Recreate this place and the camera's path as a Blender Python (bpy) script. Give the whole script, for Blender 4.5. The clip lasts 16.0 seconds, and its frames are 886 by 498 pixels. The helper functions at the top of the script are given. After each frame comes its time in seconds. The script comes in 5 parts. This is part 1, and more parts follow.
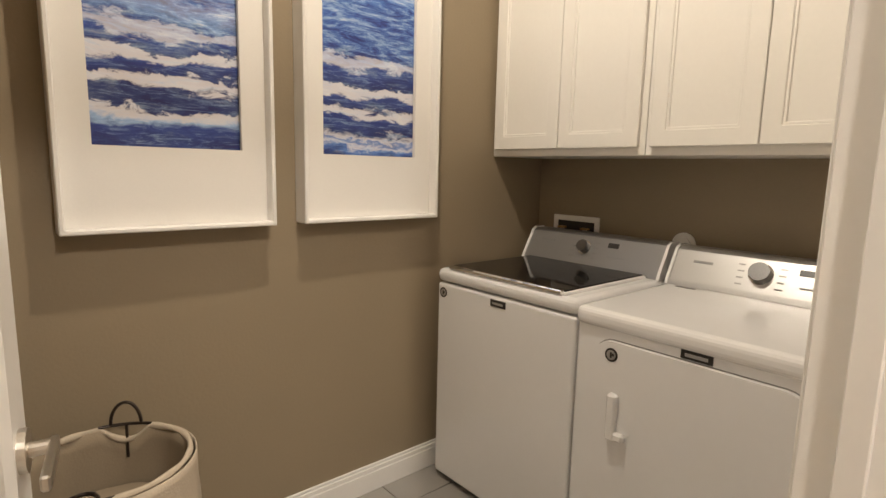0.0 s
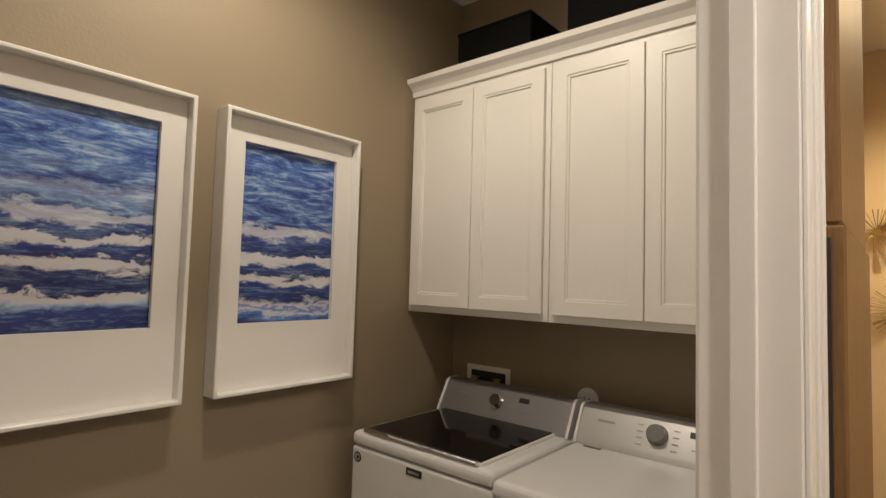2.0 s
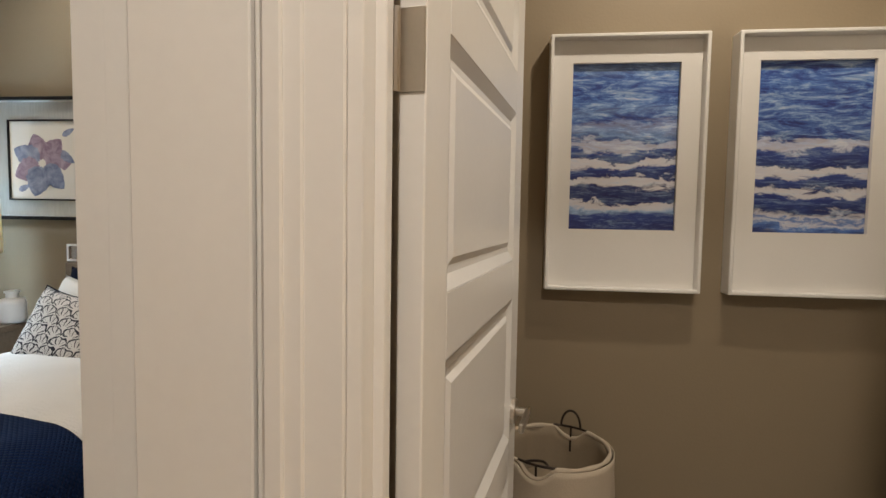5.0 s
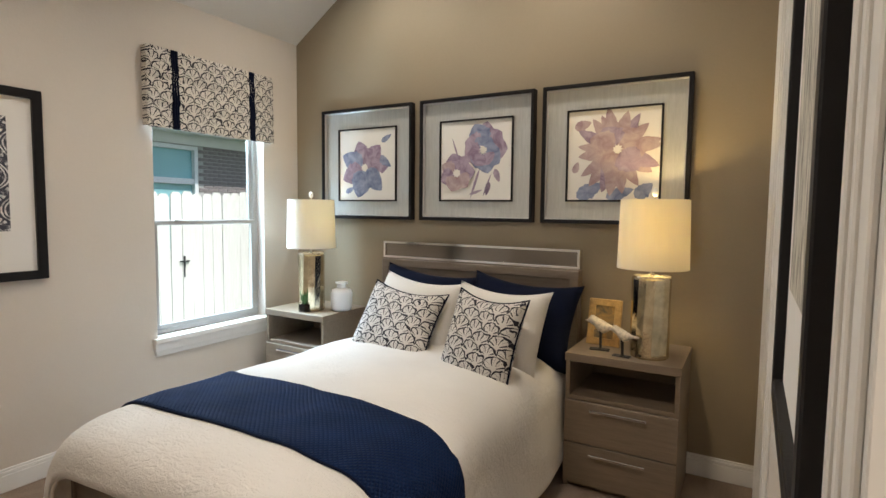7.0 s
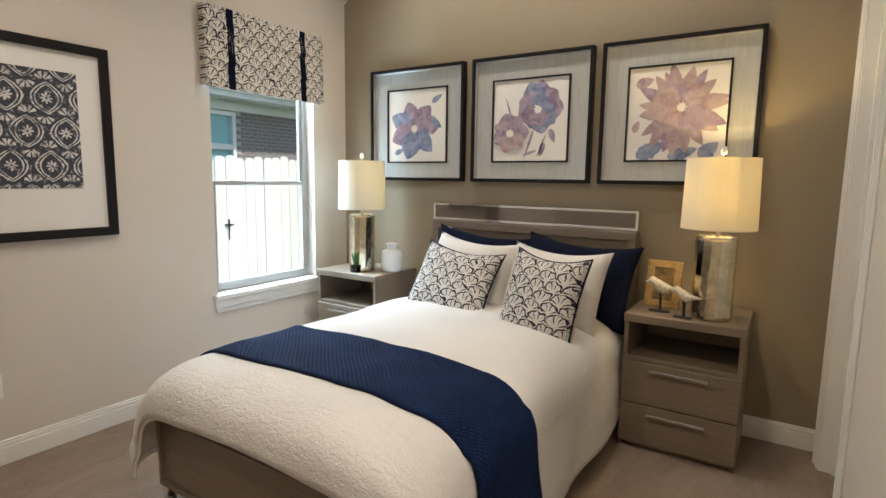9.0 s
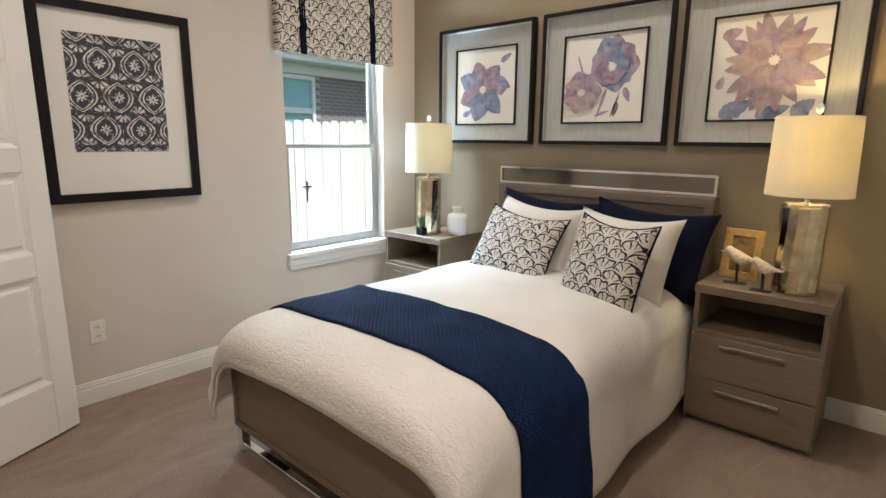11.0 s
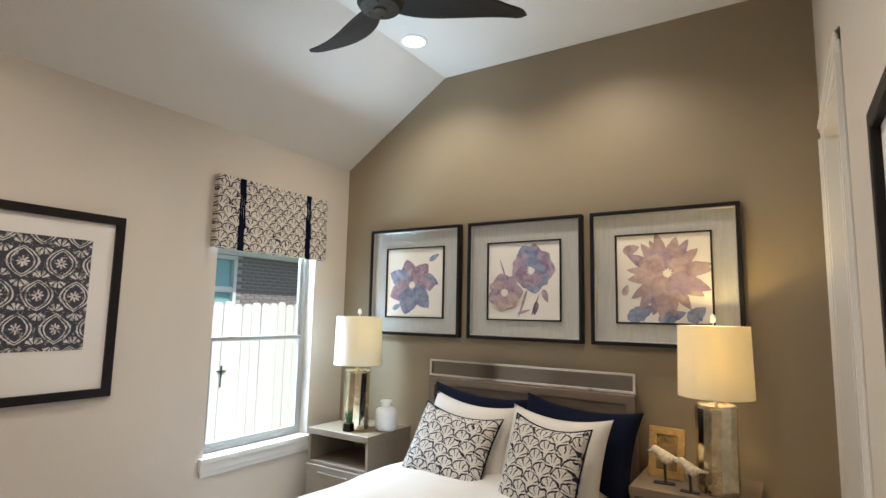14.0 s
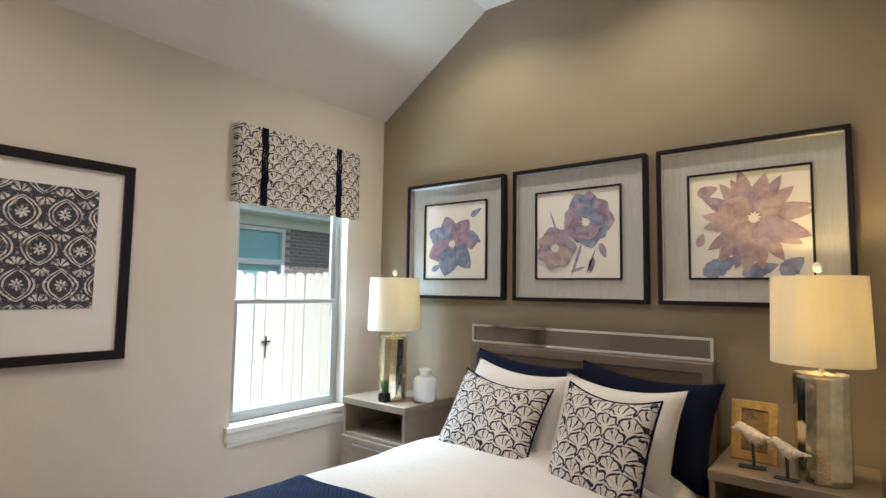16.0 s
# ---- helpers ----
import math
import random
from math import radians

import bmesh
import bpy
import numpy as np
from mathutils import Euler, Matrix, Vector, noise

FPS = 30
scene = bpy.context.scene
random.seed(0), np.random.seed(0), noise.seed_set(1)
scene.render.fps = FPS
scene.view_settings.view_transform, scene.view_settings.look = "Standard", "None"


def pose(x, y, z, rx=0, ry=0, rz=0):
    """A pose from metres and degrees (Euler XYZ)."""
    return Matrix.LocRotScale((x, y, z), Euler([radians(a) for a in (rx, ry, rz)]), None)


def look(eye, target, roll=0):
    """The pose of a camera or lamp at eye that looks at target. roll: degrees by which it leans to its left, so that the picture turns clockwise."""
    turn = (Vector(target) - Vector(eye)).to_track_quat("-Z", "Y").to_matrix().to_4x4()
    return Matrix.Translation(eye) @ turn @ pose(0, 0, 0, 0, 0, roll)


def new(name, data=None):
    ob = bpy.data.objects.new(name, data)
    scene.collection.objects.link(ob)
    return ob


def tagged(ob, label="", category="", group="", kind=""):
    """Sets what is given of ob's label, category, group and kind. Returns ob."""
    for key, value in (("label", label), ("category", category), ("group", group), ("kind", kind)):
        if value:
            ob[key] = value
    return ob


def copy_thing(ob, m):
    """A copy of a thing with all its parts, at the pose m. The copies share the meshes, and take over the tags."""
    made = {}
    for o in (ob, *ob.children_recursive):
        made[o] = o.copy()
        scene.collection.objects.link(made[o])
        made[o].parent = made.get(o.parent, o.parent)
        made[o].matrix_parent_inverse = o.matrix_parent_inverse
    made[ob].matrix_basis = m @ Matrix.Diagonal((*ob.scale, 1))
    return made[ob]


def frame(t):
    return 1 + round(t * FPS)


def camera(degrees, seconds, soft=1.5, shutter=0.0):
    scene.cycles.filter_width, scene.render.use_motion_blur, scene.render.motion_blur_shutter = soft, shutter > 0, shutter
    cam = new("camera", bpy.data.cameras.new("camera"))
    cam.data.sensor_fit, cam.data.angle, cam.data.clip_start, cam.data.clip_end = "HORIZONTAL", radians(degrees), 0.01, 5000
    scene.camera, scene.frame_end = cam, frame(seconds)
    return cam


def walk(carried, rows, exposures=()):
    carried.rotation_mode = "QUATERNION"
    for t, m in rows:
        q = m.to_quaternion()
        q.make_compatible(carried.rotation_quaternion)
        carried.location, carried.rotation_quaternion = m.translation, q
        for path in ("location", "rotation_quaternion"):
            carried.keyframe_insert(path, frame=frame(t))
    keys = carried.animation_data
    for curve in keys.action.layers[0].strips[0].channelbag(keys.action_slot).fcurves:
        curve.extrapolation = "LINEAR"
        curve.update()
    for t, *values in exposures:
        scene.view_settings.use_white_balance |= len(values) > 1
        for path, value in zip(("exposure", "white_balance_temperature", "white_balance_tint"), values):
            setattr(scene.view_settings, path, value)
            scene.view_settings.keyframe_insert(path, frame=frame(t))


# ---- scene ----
cam = camera(79.3, 16.0)
EXPOSURES = [(0.0, 0.4), (0.5, 0.3), (1.0, 0.1), (1.5, -0.15), (2.5, -0.35), (3.5, 0.0), (4.0, 0.15), (4.5, 0.1), (4.8, 0.05), (5.0, -0.42), (7.3, 0.03), (12.5, 0.10), (14.0, 0.05), (15.0, -0.05), (15.5, -0.02), (16.0, -0.05)]
PATH = [
    (0, (0.059, 0.138, 1.338), (1.349, 1.638, 1.046), 1.3),
    (0.5, (0.054, 0.123, 1.419), (1.427, 1.549, 1.134), 1.4),
    (1, (0.026, 0.119, 1.482), (1.47, 1.487, 1.275), 1.4),
    (1.5, (0.025, 0.114, 1.518), (1.525, 1.437, 1.477), 1.5),
    (2, (0.013, 0.111, 1.56), (1.533, 1.405, 1.673), 1.6),
    (2.5, (0.024, 0.112, 1.547), (1.513, 1.427, 1.779), 1.6),
    (3, (0.071, 0.069, 1.48), (1.489, 1.455, 1.737), 1.6),
    (3.5, (0.178, -0.027, 1.401), (1.329, 1.604, 1.528), 1.7),
    (4, (0.211, -0.148, 1.379), (0.861, 1.744, 1.347), 1.5),
    (4.4, (0.123, -0.209, 1.427), (0.405, 1.765, 1.282), 1.9),
    (4.5, (0.116, -0.251, 1.403), (0.301, 1.738, 1.294), 1.3),
    (5, (0.044, -0.307, 1.434), (-0.189, 1.676, 1.305), 0.9),
    (5.2, (0.01, -0.346, 1.439), (-0.377, 1.612, 1.307), 1.1),
    (7.3, (-0.589, -0.192, 1.424), (-1.601, 1.514, 1.275), 0.5),
    (7.5, (-0.605, -0.213, 1.417), (-1.624, 1.491, 1.265), 0.5),
    (8, (-0.636, -0.271, 1.383), (-1.661, 1.432, 1.21), 0.6),
    (8.5, (-0.663, -0.299, 1.365), (-1.702, 1.398, 1.157), 0.6),
    (9, (-0.682, -0.297, 1.376), (-1.755, 1.37, 1.114), 0.8),
    (9.5, (-0.627, -0.239, 1.382), (-1.772, 1.37, 1.065), 0.7),
    (10, (-0.602, -0.217, 1.371), (-1.838, 1.311, 1.002), 0.7),
    (10.2, (-0.596, -0.202, 1.358), (-1.871, 1.29, 0.974), 0.7),
    (12.3, (-0.675, -0.329, 1.431), (-1.964, 1.146, 1.025), 0.5),
    (12.5, (-0.674, -0.329, 1.44), (-1.933, 1.178, 1.062), 0.6),
    (13, (-0.675, -0.344, 1.487), (-1.862, 1.247, 1.247), 0.8),
    (13.5, (-0.618, -0.322, 1.515), (-1.775, 1.309, 1.521), 1.3),
    (14, (-0.661, -0.347, 1.521), (-1.729, 1.327, 1.762), 1.2),
    (14.5, (-0.661, -0.325, 1.521), (-1.675, 1.354, 1.913), 1.2),
    (15, (-0.657, -0.259, 1.542), (-1.655, 1.417, 1.983), 1.1),
    (15.5, (-0.649, -0.132, 1.583), (-1.697, 1.543, 1.891), 1.4),
    (16, (-0.817, 0.035, 1.409), (-2.052, 1.601, 1.566), 0.9),
]
walk(cam, [(t, look(eye, target, roll)) for t, eye, target, roll in PATH], EXPOSURES)


# ---- world and lights ----
XW, YN, XE, YS = -3.717, 2.949, -0.46, -0.42      # bedroom walls
ZW, ZC, XR = 2.705, 3.318, -2.775                 # plate height, flat ceiling, crease of the vault
LN, LE, LW, LS = 1.90, 2.22, -0.25, 0.315        # laundry walls
HY = 0.20                                        # hall face of the laundry wall

world = bpy.data.worlds.new("sky")
scene.world = world
world.use_nodes = True
wt = world.node_tree
sky = wt.nodes.new("ShaderNodeTexSky")
sky.sky_type, sky.sun_disc, sky.sun_elevation, sky.sun_rotation = "NISHITA", False, radians(56), radians(90)
wt.links.new(sky.outputs[0], wt.nodes["Background"].inputs[0])
wt.nodes["Background"].inputs[1].default_value = 0.15


def lamp(name, kind, m, energy, color, **kw):
    d = bpy.data.lights.new(name, kind)
    d.energy, d.color = energy, color
    for k, v in kw.items():
        if k == "radius":
            d.shadow_soft_size = v
        elif k == "angle":
            d.angle = v
        elif k == "spot":
            d.spot_size, d.spot_blend = radians(v), 0.7
        elif k == "size":
            d.shape, d.size, d.size_y = "RECTANGLE", v[0], v[1]
    ob = new(name, d)
    ob.matrix_basis = m
    return ob


WARM, CAN = (1.0, 0.72, 0.30), (1.0, 0.89, 0.75)
lamp("sun", "SUN", look((6.75, 1, 10), (0, 0.5, 0)), 5.0, (1.0, 0.97, 0.93), angle=radians(0.5))
lamp("window_daylight", "AREA", look((XW - 0.75, 2.18, 2.75), (XW + 0.9, 2.05, 0.75)), 290, (0.60, 0.81, 1.0), size=(1.1, 0.7))
lamp("window_daylight_low", "AREA", look((XW - 0.62, 2.15, 0.02), (XW + 1.5, 2.15, 2.0)), 120, (0.60, 0.81, 1.0), size=(1.1, 0.4))
CANS = [(-2.66, 2.371), (-1.537, 2.339)]
for cx, cy in CANS:
    lamp("can_light", "SPOT", pose(cx, cy, ZC - 0.02), 50, CAN, spot=142, radius=0.06)
# Two unseen spots added to fill the near half of the room; no fixtures.
lamp("room_fill_spot", "SPOT", pose(-2.5, 0.35, ZC - 0.02), 64, CAN, spot=140, radius=0.06)
lamp("room_fill_spot", "SPOT", pose(-1.4, 0.35, ZC - 0.02), 64, CAN, spot=140, radius=0.06)
lamp("laundry_can_light", "SPOT", pose(0.80, 1.17, 3.02), 76, (1.0, 0.87, 0.70), spot=176, radius=0.03)
# Unseen spots added to brighten the hall, the far one warm; no fixtures.
lamp("hall_fill_spot", "SPOT", pose(0.35, -0.75, 3.02), 150, (1.0, 0.90, 0.78), spot=150, radius=0.06)
lamp("hall_fill_spot", "SPOT", pose(3.2, -0.5, 3.02), 210, (1.0, 0.76, 0.45), spot=150, radius=0.06)


# ---- materials ----
class Nodes:
    """A material with short calls for its nodes."""
    def __init__(self, name):
        self.mat = bpy.data.materials.new(name)
        self.mat.use_nodes = True
        self.t = self.mat.node_tree
        self.b = self.t.nodes["Principled BSDF"]
        self.co = self.t.nodes.new("ShaderNodeTexCoord").outputs["Object"]

    def put(self, socket, v):
        if isinstance(v, bpy.types.NodeSocket):
            self.t.links.new(v, socket)
        else:
            socket.default_value = v

    def m(self, op, a, b=0.0, c=0.0):
        n = self.t.nodes.new("ShaderNodeMath")
        n.operation = op
        for s, v in zip(n.inputs, (a, b, c)):
            self.put(s, v)
        return n.outputs[0]

    def xyz(self):
        n = self.t.nodes.new("ShaderNodeSeparateXYZ")
        self.put(n.inputs[0], self.co)
        return n.outputs

    def vec(self, x, y, z):
        n = self.t.nodes.new("ShaderNodeCombineXYZ")
        for s, v in zip(n.inputs, (x, y, z)):
            self.put(s, v)
        return n.outputs[0]

    def scaled(self, s):
        n = self.t.nodes.new("ShaderNodeMapping")
        self.put(n.inputs[0], self.co)
        n.inputs["Scale"].default_value = s
        return n.outputs[0]

    def noise(self, scale, detail=4, rough=0.55, dist=0.0, co=None):
        n = self.t.nodes.new("ShaderNodeTexNoise")
        self.put(n.inputs["Vector"], co or self.co)
        for k, v in (("Scale", scale), ("Detail", detail), ("Roughness", rough), ("Distortion", dist)):
            n.inputs[k].default_value = v
        return n.outputs[0]

    def ramp(self, f, stops):
        n = self.t.nodes.new("ShaderNodeValToRGB")
        self.put(n.inputs[0], f)
        e = n.color_ramp.elements
        while len(e) < len(stops):
            e.new(0.5)
        for x, (p, c) in zip(e, stops):
            x.position, x.color = p, (*c, 1)
        return n.outputs[0]

    def mix(self, f, a, b):
        n = self.t.nodes.new("ShaderNodeMix")
        n.data_type = "RGBA"
        self.put(n.inputs[0], f)
        for s, v in ((n.inputs[6], a), (n.inputs[7], b)):
            self.put(s, (*v, 1) if isinstance(v, tuple) else v)
        return n.outputs[2]

    def bump(self, h, strength, dist=0.002):
        n = self.t.nodes.new("ShaderNodeBump")
        self.put(n.inputs["Height"], h)
        n.inputs["Strength"].default_value, n.inputs["Distance"].default_value = strength, dist
        self.t.links.new(n.outputs[0], self.b.inputs["Normal"])

    def set(self, color=None, rough=None, metal=None, **kw):
        for k, v in (("Base Color", color), ("Roughness", rough), ("Metallic", metal), *kw.items()):
            if v is not None:
                self.put(self.b.inputs[k], (*v, 1) if isinstance(v, tuple) and len(v) == 3 else v)
        return self.mat


def plain(name, c, rough=0.5, metal=0.0, var=0.06, scale=3.0, bump=0.15, grain=180, stretch=None, dist=0.002, spec=0.5):
    """A colour with broad and fine variation, and fine relief."""
    n = Nodes(name)
    co = n.scaled(stretch) if stretch else n.co
    broad, fine = n.noise(scale, 3, co=co), n.noise(grain, 3, co=co)
    lo, hi = tuple(x * (1 - var) for x in c), tuple(min(1, x * (1 + var)) for x in c)
    f = n.m("ADD", n.m("MULTIPLY", broad, 0.6), n.m("MULTIPLY", fine, 0.4))
    n.bump(fine, bump, dist)
    return n.set(n.ramp(f, [(0.3, lo), (0.7, hi)]), n.m("MULTIPLY_ADD", broad, 0.12, rough - 0.06), metal, **{"Specular IOR Level": spec})


def wood(name, dark, light, axis=0, rough=0.45):
    s = [14.0, 14.0, 14.0]
    s[axis] = 1.0
    n = Nodes(name)
    co = n.scaled(s)
    g, f = n.noise(4, 6, 0.65, 0.6, co), n.noise(22, 4, 0.6, 0.2, co)
    n.bump(f, 0.12, 0.001)
    return n.set(n.ramp(n.m("ADD", n.m("MULTIPLY", g, 0.6), n.m("MULTIPLY", f, 0.4)), [(0.32, dark), (0.68, light)]), rough)


def scallop(name, ground, ink, cell=0.085, ax=0):
    """Fans in overlapping rows, drawn in dark lines on pale cloth."""
    n = Nodes(name)
    x, y, z = n.xyz()
    u0 = (x, y)[ax]
    wob = n.m("MULTIPLY", n.m("SUBTRACT", n.noise(16, 2), 0.5), 0.55)
    u = n.m("ADD", n.m("DIVIDE", u0, cell), wob)
    v = n.m("ADD", n.m("DIVIDE", z, cell * 0.52), wob)
    row = n.m("FLOOR", v)
    fy = n.m("SUBTRACT", v, row)
    best = None
    for k in (0, 1):
        r = n.m("SUBTRACT", row, float(k))
        off = n.m("MULTIPLY", n.m("MODULO", n.m("ADD", r, 400.0), 2.0), 0.5)
        fx = n.m("SUBTRACT", n.m("FRACT", n.m("ADD", u, off)), 0.5)
        yy = n.m("MULTIPLY", n.m("ADD", fy, float(k)), 0.52)
        rad = n.m("SQRT", n.m("ADD", n.m("MULTIPLY", fx, fx), n.m("MULTIPLY", yy, yy)))
        ang = n.m("ARCTAN2", fx, n.m("ADD", yy, 0.08))
        lobe = n.m("ABSOLUTE", n.m("COSINE", n.m("MULTIPLY", ang, 4.4)))
        rim = n.m("MULTIPLY_ADD", lobe, 0.065, 0.48)
        ray = n.m("MAXIMUM", n.m("LESS_THAN", lobe, 0.36), n.m("MULTIPLY", n.m("GREATER_THAN", rad, 0.22), n.m("LESS_THAN", n.m("ABSOLUTE", n.m("SINE", n.m("MULTIPLY", ang, 8.8))), 0.10)))
        inner = n.m("MULTIPLY", n.m("GREATER_THAN", rad, 0.10), n.m("LESS_THAN", rad, n.m("SUBTRACT", rim, 0.07)))
        edge = n.m("MULTIPLY", n.m("GREATER_THAN", rad, n.m("SUBTRACT", rim, 0.05)), n.m("LESS_THAN", rad, n.m("ADD", rim, 0.035)))
        line = n.m("MAXIMUM", n.m("MULTIPLY", ray, inner), edge)
        inside = n.m("LESS_THAN", rad, n.m("ADD", rim, 0.035))
        if best is None:
            best, cover = line, inside
        else:
            best = n.m("MAXIMUM", best, n.m("MULTIPLY", line, n.m("SUBTRACT", 1.0, cover)))
    weave = n.noise(420, 2)
    n.bump(weave, 0.3, 0.001)
    return n.set(n.mix(best, ground, ink), 0.85)


def medallions(name):
    """Worn block-printed tiles, white on charcoal."""
    n = Nodes(name)
    x, y, z = n.xyz()
    c = 0.163
    vr = n.m("DIVIDE", n.m("ADD", z, 3.03), c * 0.99)
    shift = n.m("MULTIPLY", n.m("MODULO", n.m("FLOOR", vr), 2.0), 0.45)
    wob = n.m("MULTIPLY", n.m("SUBTRACT", n.noise(18, 3), 0.5), 0.10)
    u = n.m("SUBTRACT", n.m("FRACT", n.m("ADD", n.m("ADD", n.m("DIVIDE", n.m("ADD", y, 4.02), c), shift), wob)), 0.5)
    v = n.m("SUBTRACT", n.m("FRACT", n.m("ADD", vr, n.m("MULTIPLY", wob, 0.5))), 0.5)
    r = n.m("SQRT", n.m("ADD", n.m("MULTIPLY", u, u), n.m("MULTIPLY", v, v)))
    a = n.m("ARCTAN2", u, v)
    ogee = n.m("ADD", n.m("DIVIDE", n.m("ABSOLUTE", u), 0.42), n.m("POWER", n.m("DIVIDE", n.m("ABSOLUTE", v), 0.47), 2.0))
    pet = n.m("MULTIPLY_ADD", n.m("ABSOLUTE", n.m("COSINE", n.m("MULTIPLY", a, 4.0))), 0.14, 0.03)
    flower = n.m("MULTIPLY", n.m("LESS_THAN", r, pet), n.m("GREATER_THAN", r, 0.03))
    ring = n.m("LESS_THAN", n.m("ABSOLUTE", n.m("SUBTRACT", ogee, 0.70)), 0.055)
    ring2 = n.m("LESS_THAN", n.m("ABSOLUTE", n.m("SUBTRACT", ogee, 0.95)), 0.065)
    ku, kv = n.m("SUBTRACT", 0.5, n.m("ABSOLUTE", u)), n.m("SUBTRACT", 0.48, n.m("ABSOLUTE", v))
    kr = n.m("SQRT", n.m("ADD", n.m("MULTIPLY", ku, ku), n.m("MULTIPLY", kv, kv)))
    leafy = n.m("GREATER_THAN", n.m("ABSOLUTE", n.m("SINE", n.m("MULTIPLY", n.m("ARCTAN2", ku, kv), 4.5))), 0.55)
    corner = n.m("MULTIPLY", n.m("MULTIPLY", leafy, n.m("LESS_THAN", kr, 0.24)), n.m("GREATER_THAN", kr, 0.05))
    f = n.m("MAXIMUM", n.m("MAXIMUM", flower, ring), n.m("MAXIMUM", ring2, corner))
    f = n.m("MULTIPLY", f, n.m("LESS_THAN", n.m("ABSOLUTE", v), 0.475))
    worn = n.m("GREATER_THAN", n.noise(30, 6, 0.75), 0.585)
    rub = n.m("MINIMUM", n.m("MAXIMUM", n.m("MULTIPLY", n.m("SUBTRACT", n.noise(24, 5, 0.7), 0.36), 6.0), 0.15), 1.0)
    f = n.m("MULTIPLY_ADD", worn, 0.45, n.m("MULTIPLY", n.m("MULTIPLY", f, 0.85), rub))
    return n.set(n.mix(n.m("MINIMUM", f, 1.0), (0.035, 0.037, 0.055), (0.75, 0.73, 0.72)), 0.6)


NAVY, DEEP, BLUE, PALE, FOAM = (0.012, 0.016, 0.10), (0.02, 0.04, 0.22), (0.07, 0.17, 0.50), (0.36, 0.52, 0.76), (0.76, 0.74, 0.76)


def waves(name, seed, bands):
    """Poured paint: dark wave crests with foam between, streaked blue towards the top. bands: height in the print, colour."""
    n = Nodes(name)
    x, y, z = n.xyz()
    sx = n.m("ADD", x, seed)
    h = n.m("DIVIDE", n.m("SUBTRACT", z, 1.385), 0.645)
    swell = n.m("SUBTRACT", n.noise(3.2, 2, 0.5, 0.0, n.vec(sx, seed, n.m("MULTIPLY", z, 3.0))), 0.5)
    crest = n.m("SUBTRACT", n.noise(13.0, 7, 0.68, 0.5, n.vec(sx, seed, n.m("MULTIPLY", z, 2.2))), 0.5)
    f = n.m("ADD", h, n.m("ADD", n.m("MULTIPLY", swell, 0.17), n.m("MULTIPLY", crest, 0.15)))
    base = n.ramp(f, bands)
    brush = n.noise(5.0, 9, 0.70, 1.3, n.vec(sx, seed, n.m("MULTIPLY", z, 4.0)))
    fine = n.noise(9.0, 8, 0.78, 0.8, n.vec(sx, seed + 3.0, n.m("MULTIPLY", z, 7.0)))
    sky = n.ramp(n.m("MULTIPLY_ADD", fine, 0.4, n.m("MULTIPLY", brush, 0.65)), [(0.38, NAVY), (0.46, DEEP), (0.53, BLUE), (0.60, PALE), (0.66, FOAM)])
    up = n.m("MINIMUM", n.m("MAXIMUM", n.m("DIVIDE", n.m("SUBTRACT", f, 0.36), 0.35), 0.16), 0.75)
    scum = n.m("MULTIPLY", n.m("MINIMUM", n.m("MAXIMUM", n.m("DIVIDE", n.m("SUBTRACT", fine, 0.52), 0.12), 0.0), 1.0), 0.42)
    return n.set(n.mix(scum, n.mix(up, base, sky), PALE), 0.35)


def strands(name):
    """Grey brushed strands on cream paper."""
    n = Nodes(name)
    f = n.noise(9, 8, 0.7, 0.4, n.scaled((1, 5.0, 1.2)))
    return n.set(n.ramp(f, [(0.38, (0.16, 0.15, 0.13)), (0.5, (0.45, 0.42, 0.36)), (0.62, (0.66, 0.62, 0.54))]), 0.7)


def wash(name, a, b):
    n = Nodes(name)
    return n.set(n.ramp(n.noise(14, 5, 0.6, 0.8), [(0.33, a), (0.67, b)]), 0.75)


def shade_cloth(name):
    n = Nodes(name)
    weave = n.noise(500, 2)
    n.bump(weave, 0.2, 0.0006)
    n.set((0.82, 0.79, 0.72), 0.9)
    tr = n.t.nodes.new("ShaderNodeBsdfTranslucent")
    tr.inputs[0].default_value = (0.84, 0.76, 0.48, 1)
    mx = n.t.nodes.new("ShaderNodeMixShader")
    mx.inputs[0].default_value = 0.30
    out = n.t.nodes["Material Output"]
    n.t.links.new(n.b.outputs[0], mx.inputs[1])
    n.t.links.new(tr.outputs[0], mx.inputs[2])
    n.t.links.new(mx.outputs[0], out.inputs[0])
    return n.mat


def glow(name, c, power):
    n = Nodes(name)
    return n.set((0.9, 0.9, 0.9), 0.5, **{"Emission Color": c, "Emission Strength": power})


def pane_glass(name):
    n = Nodes(name)
    return n.set((0.95, 0.98, 0.98), 0.01, **{"Transmission Weight": 1.0, "IOR": 1.12})


def carpet(name, a, b):
    n = Nodes(name)
    broad, tuft = n.noise(4.5, 6, 0.7, 1.2, n.scaled((1.0, 0.45, 1.0))), n.noise(150, 4, 0.75)
    n.bump(tuft, 0.9, 0.008)
    f = n.m("ADD", n.m("MULTIPLY", broad, 0.45), n.m("MULTIPLY", tuft, 0.55))
    return n.set(n.ramp(f, [(0.33, a), (0.66, b)]), 0.98)


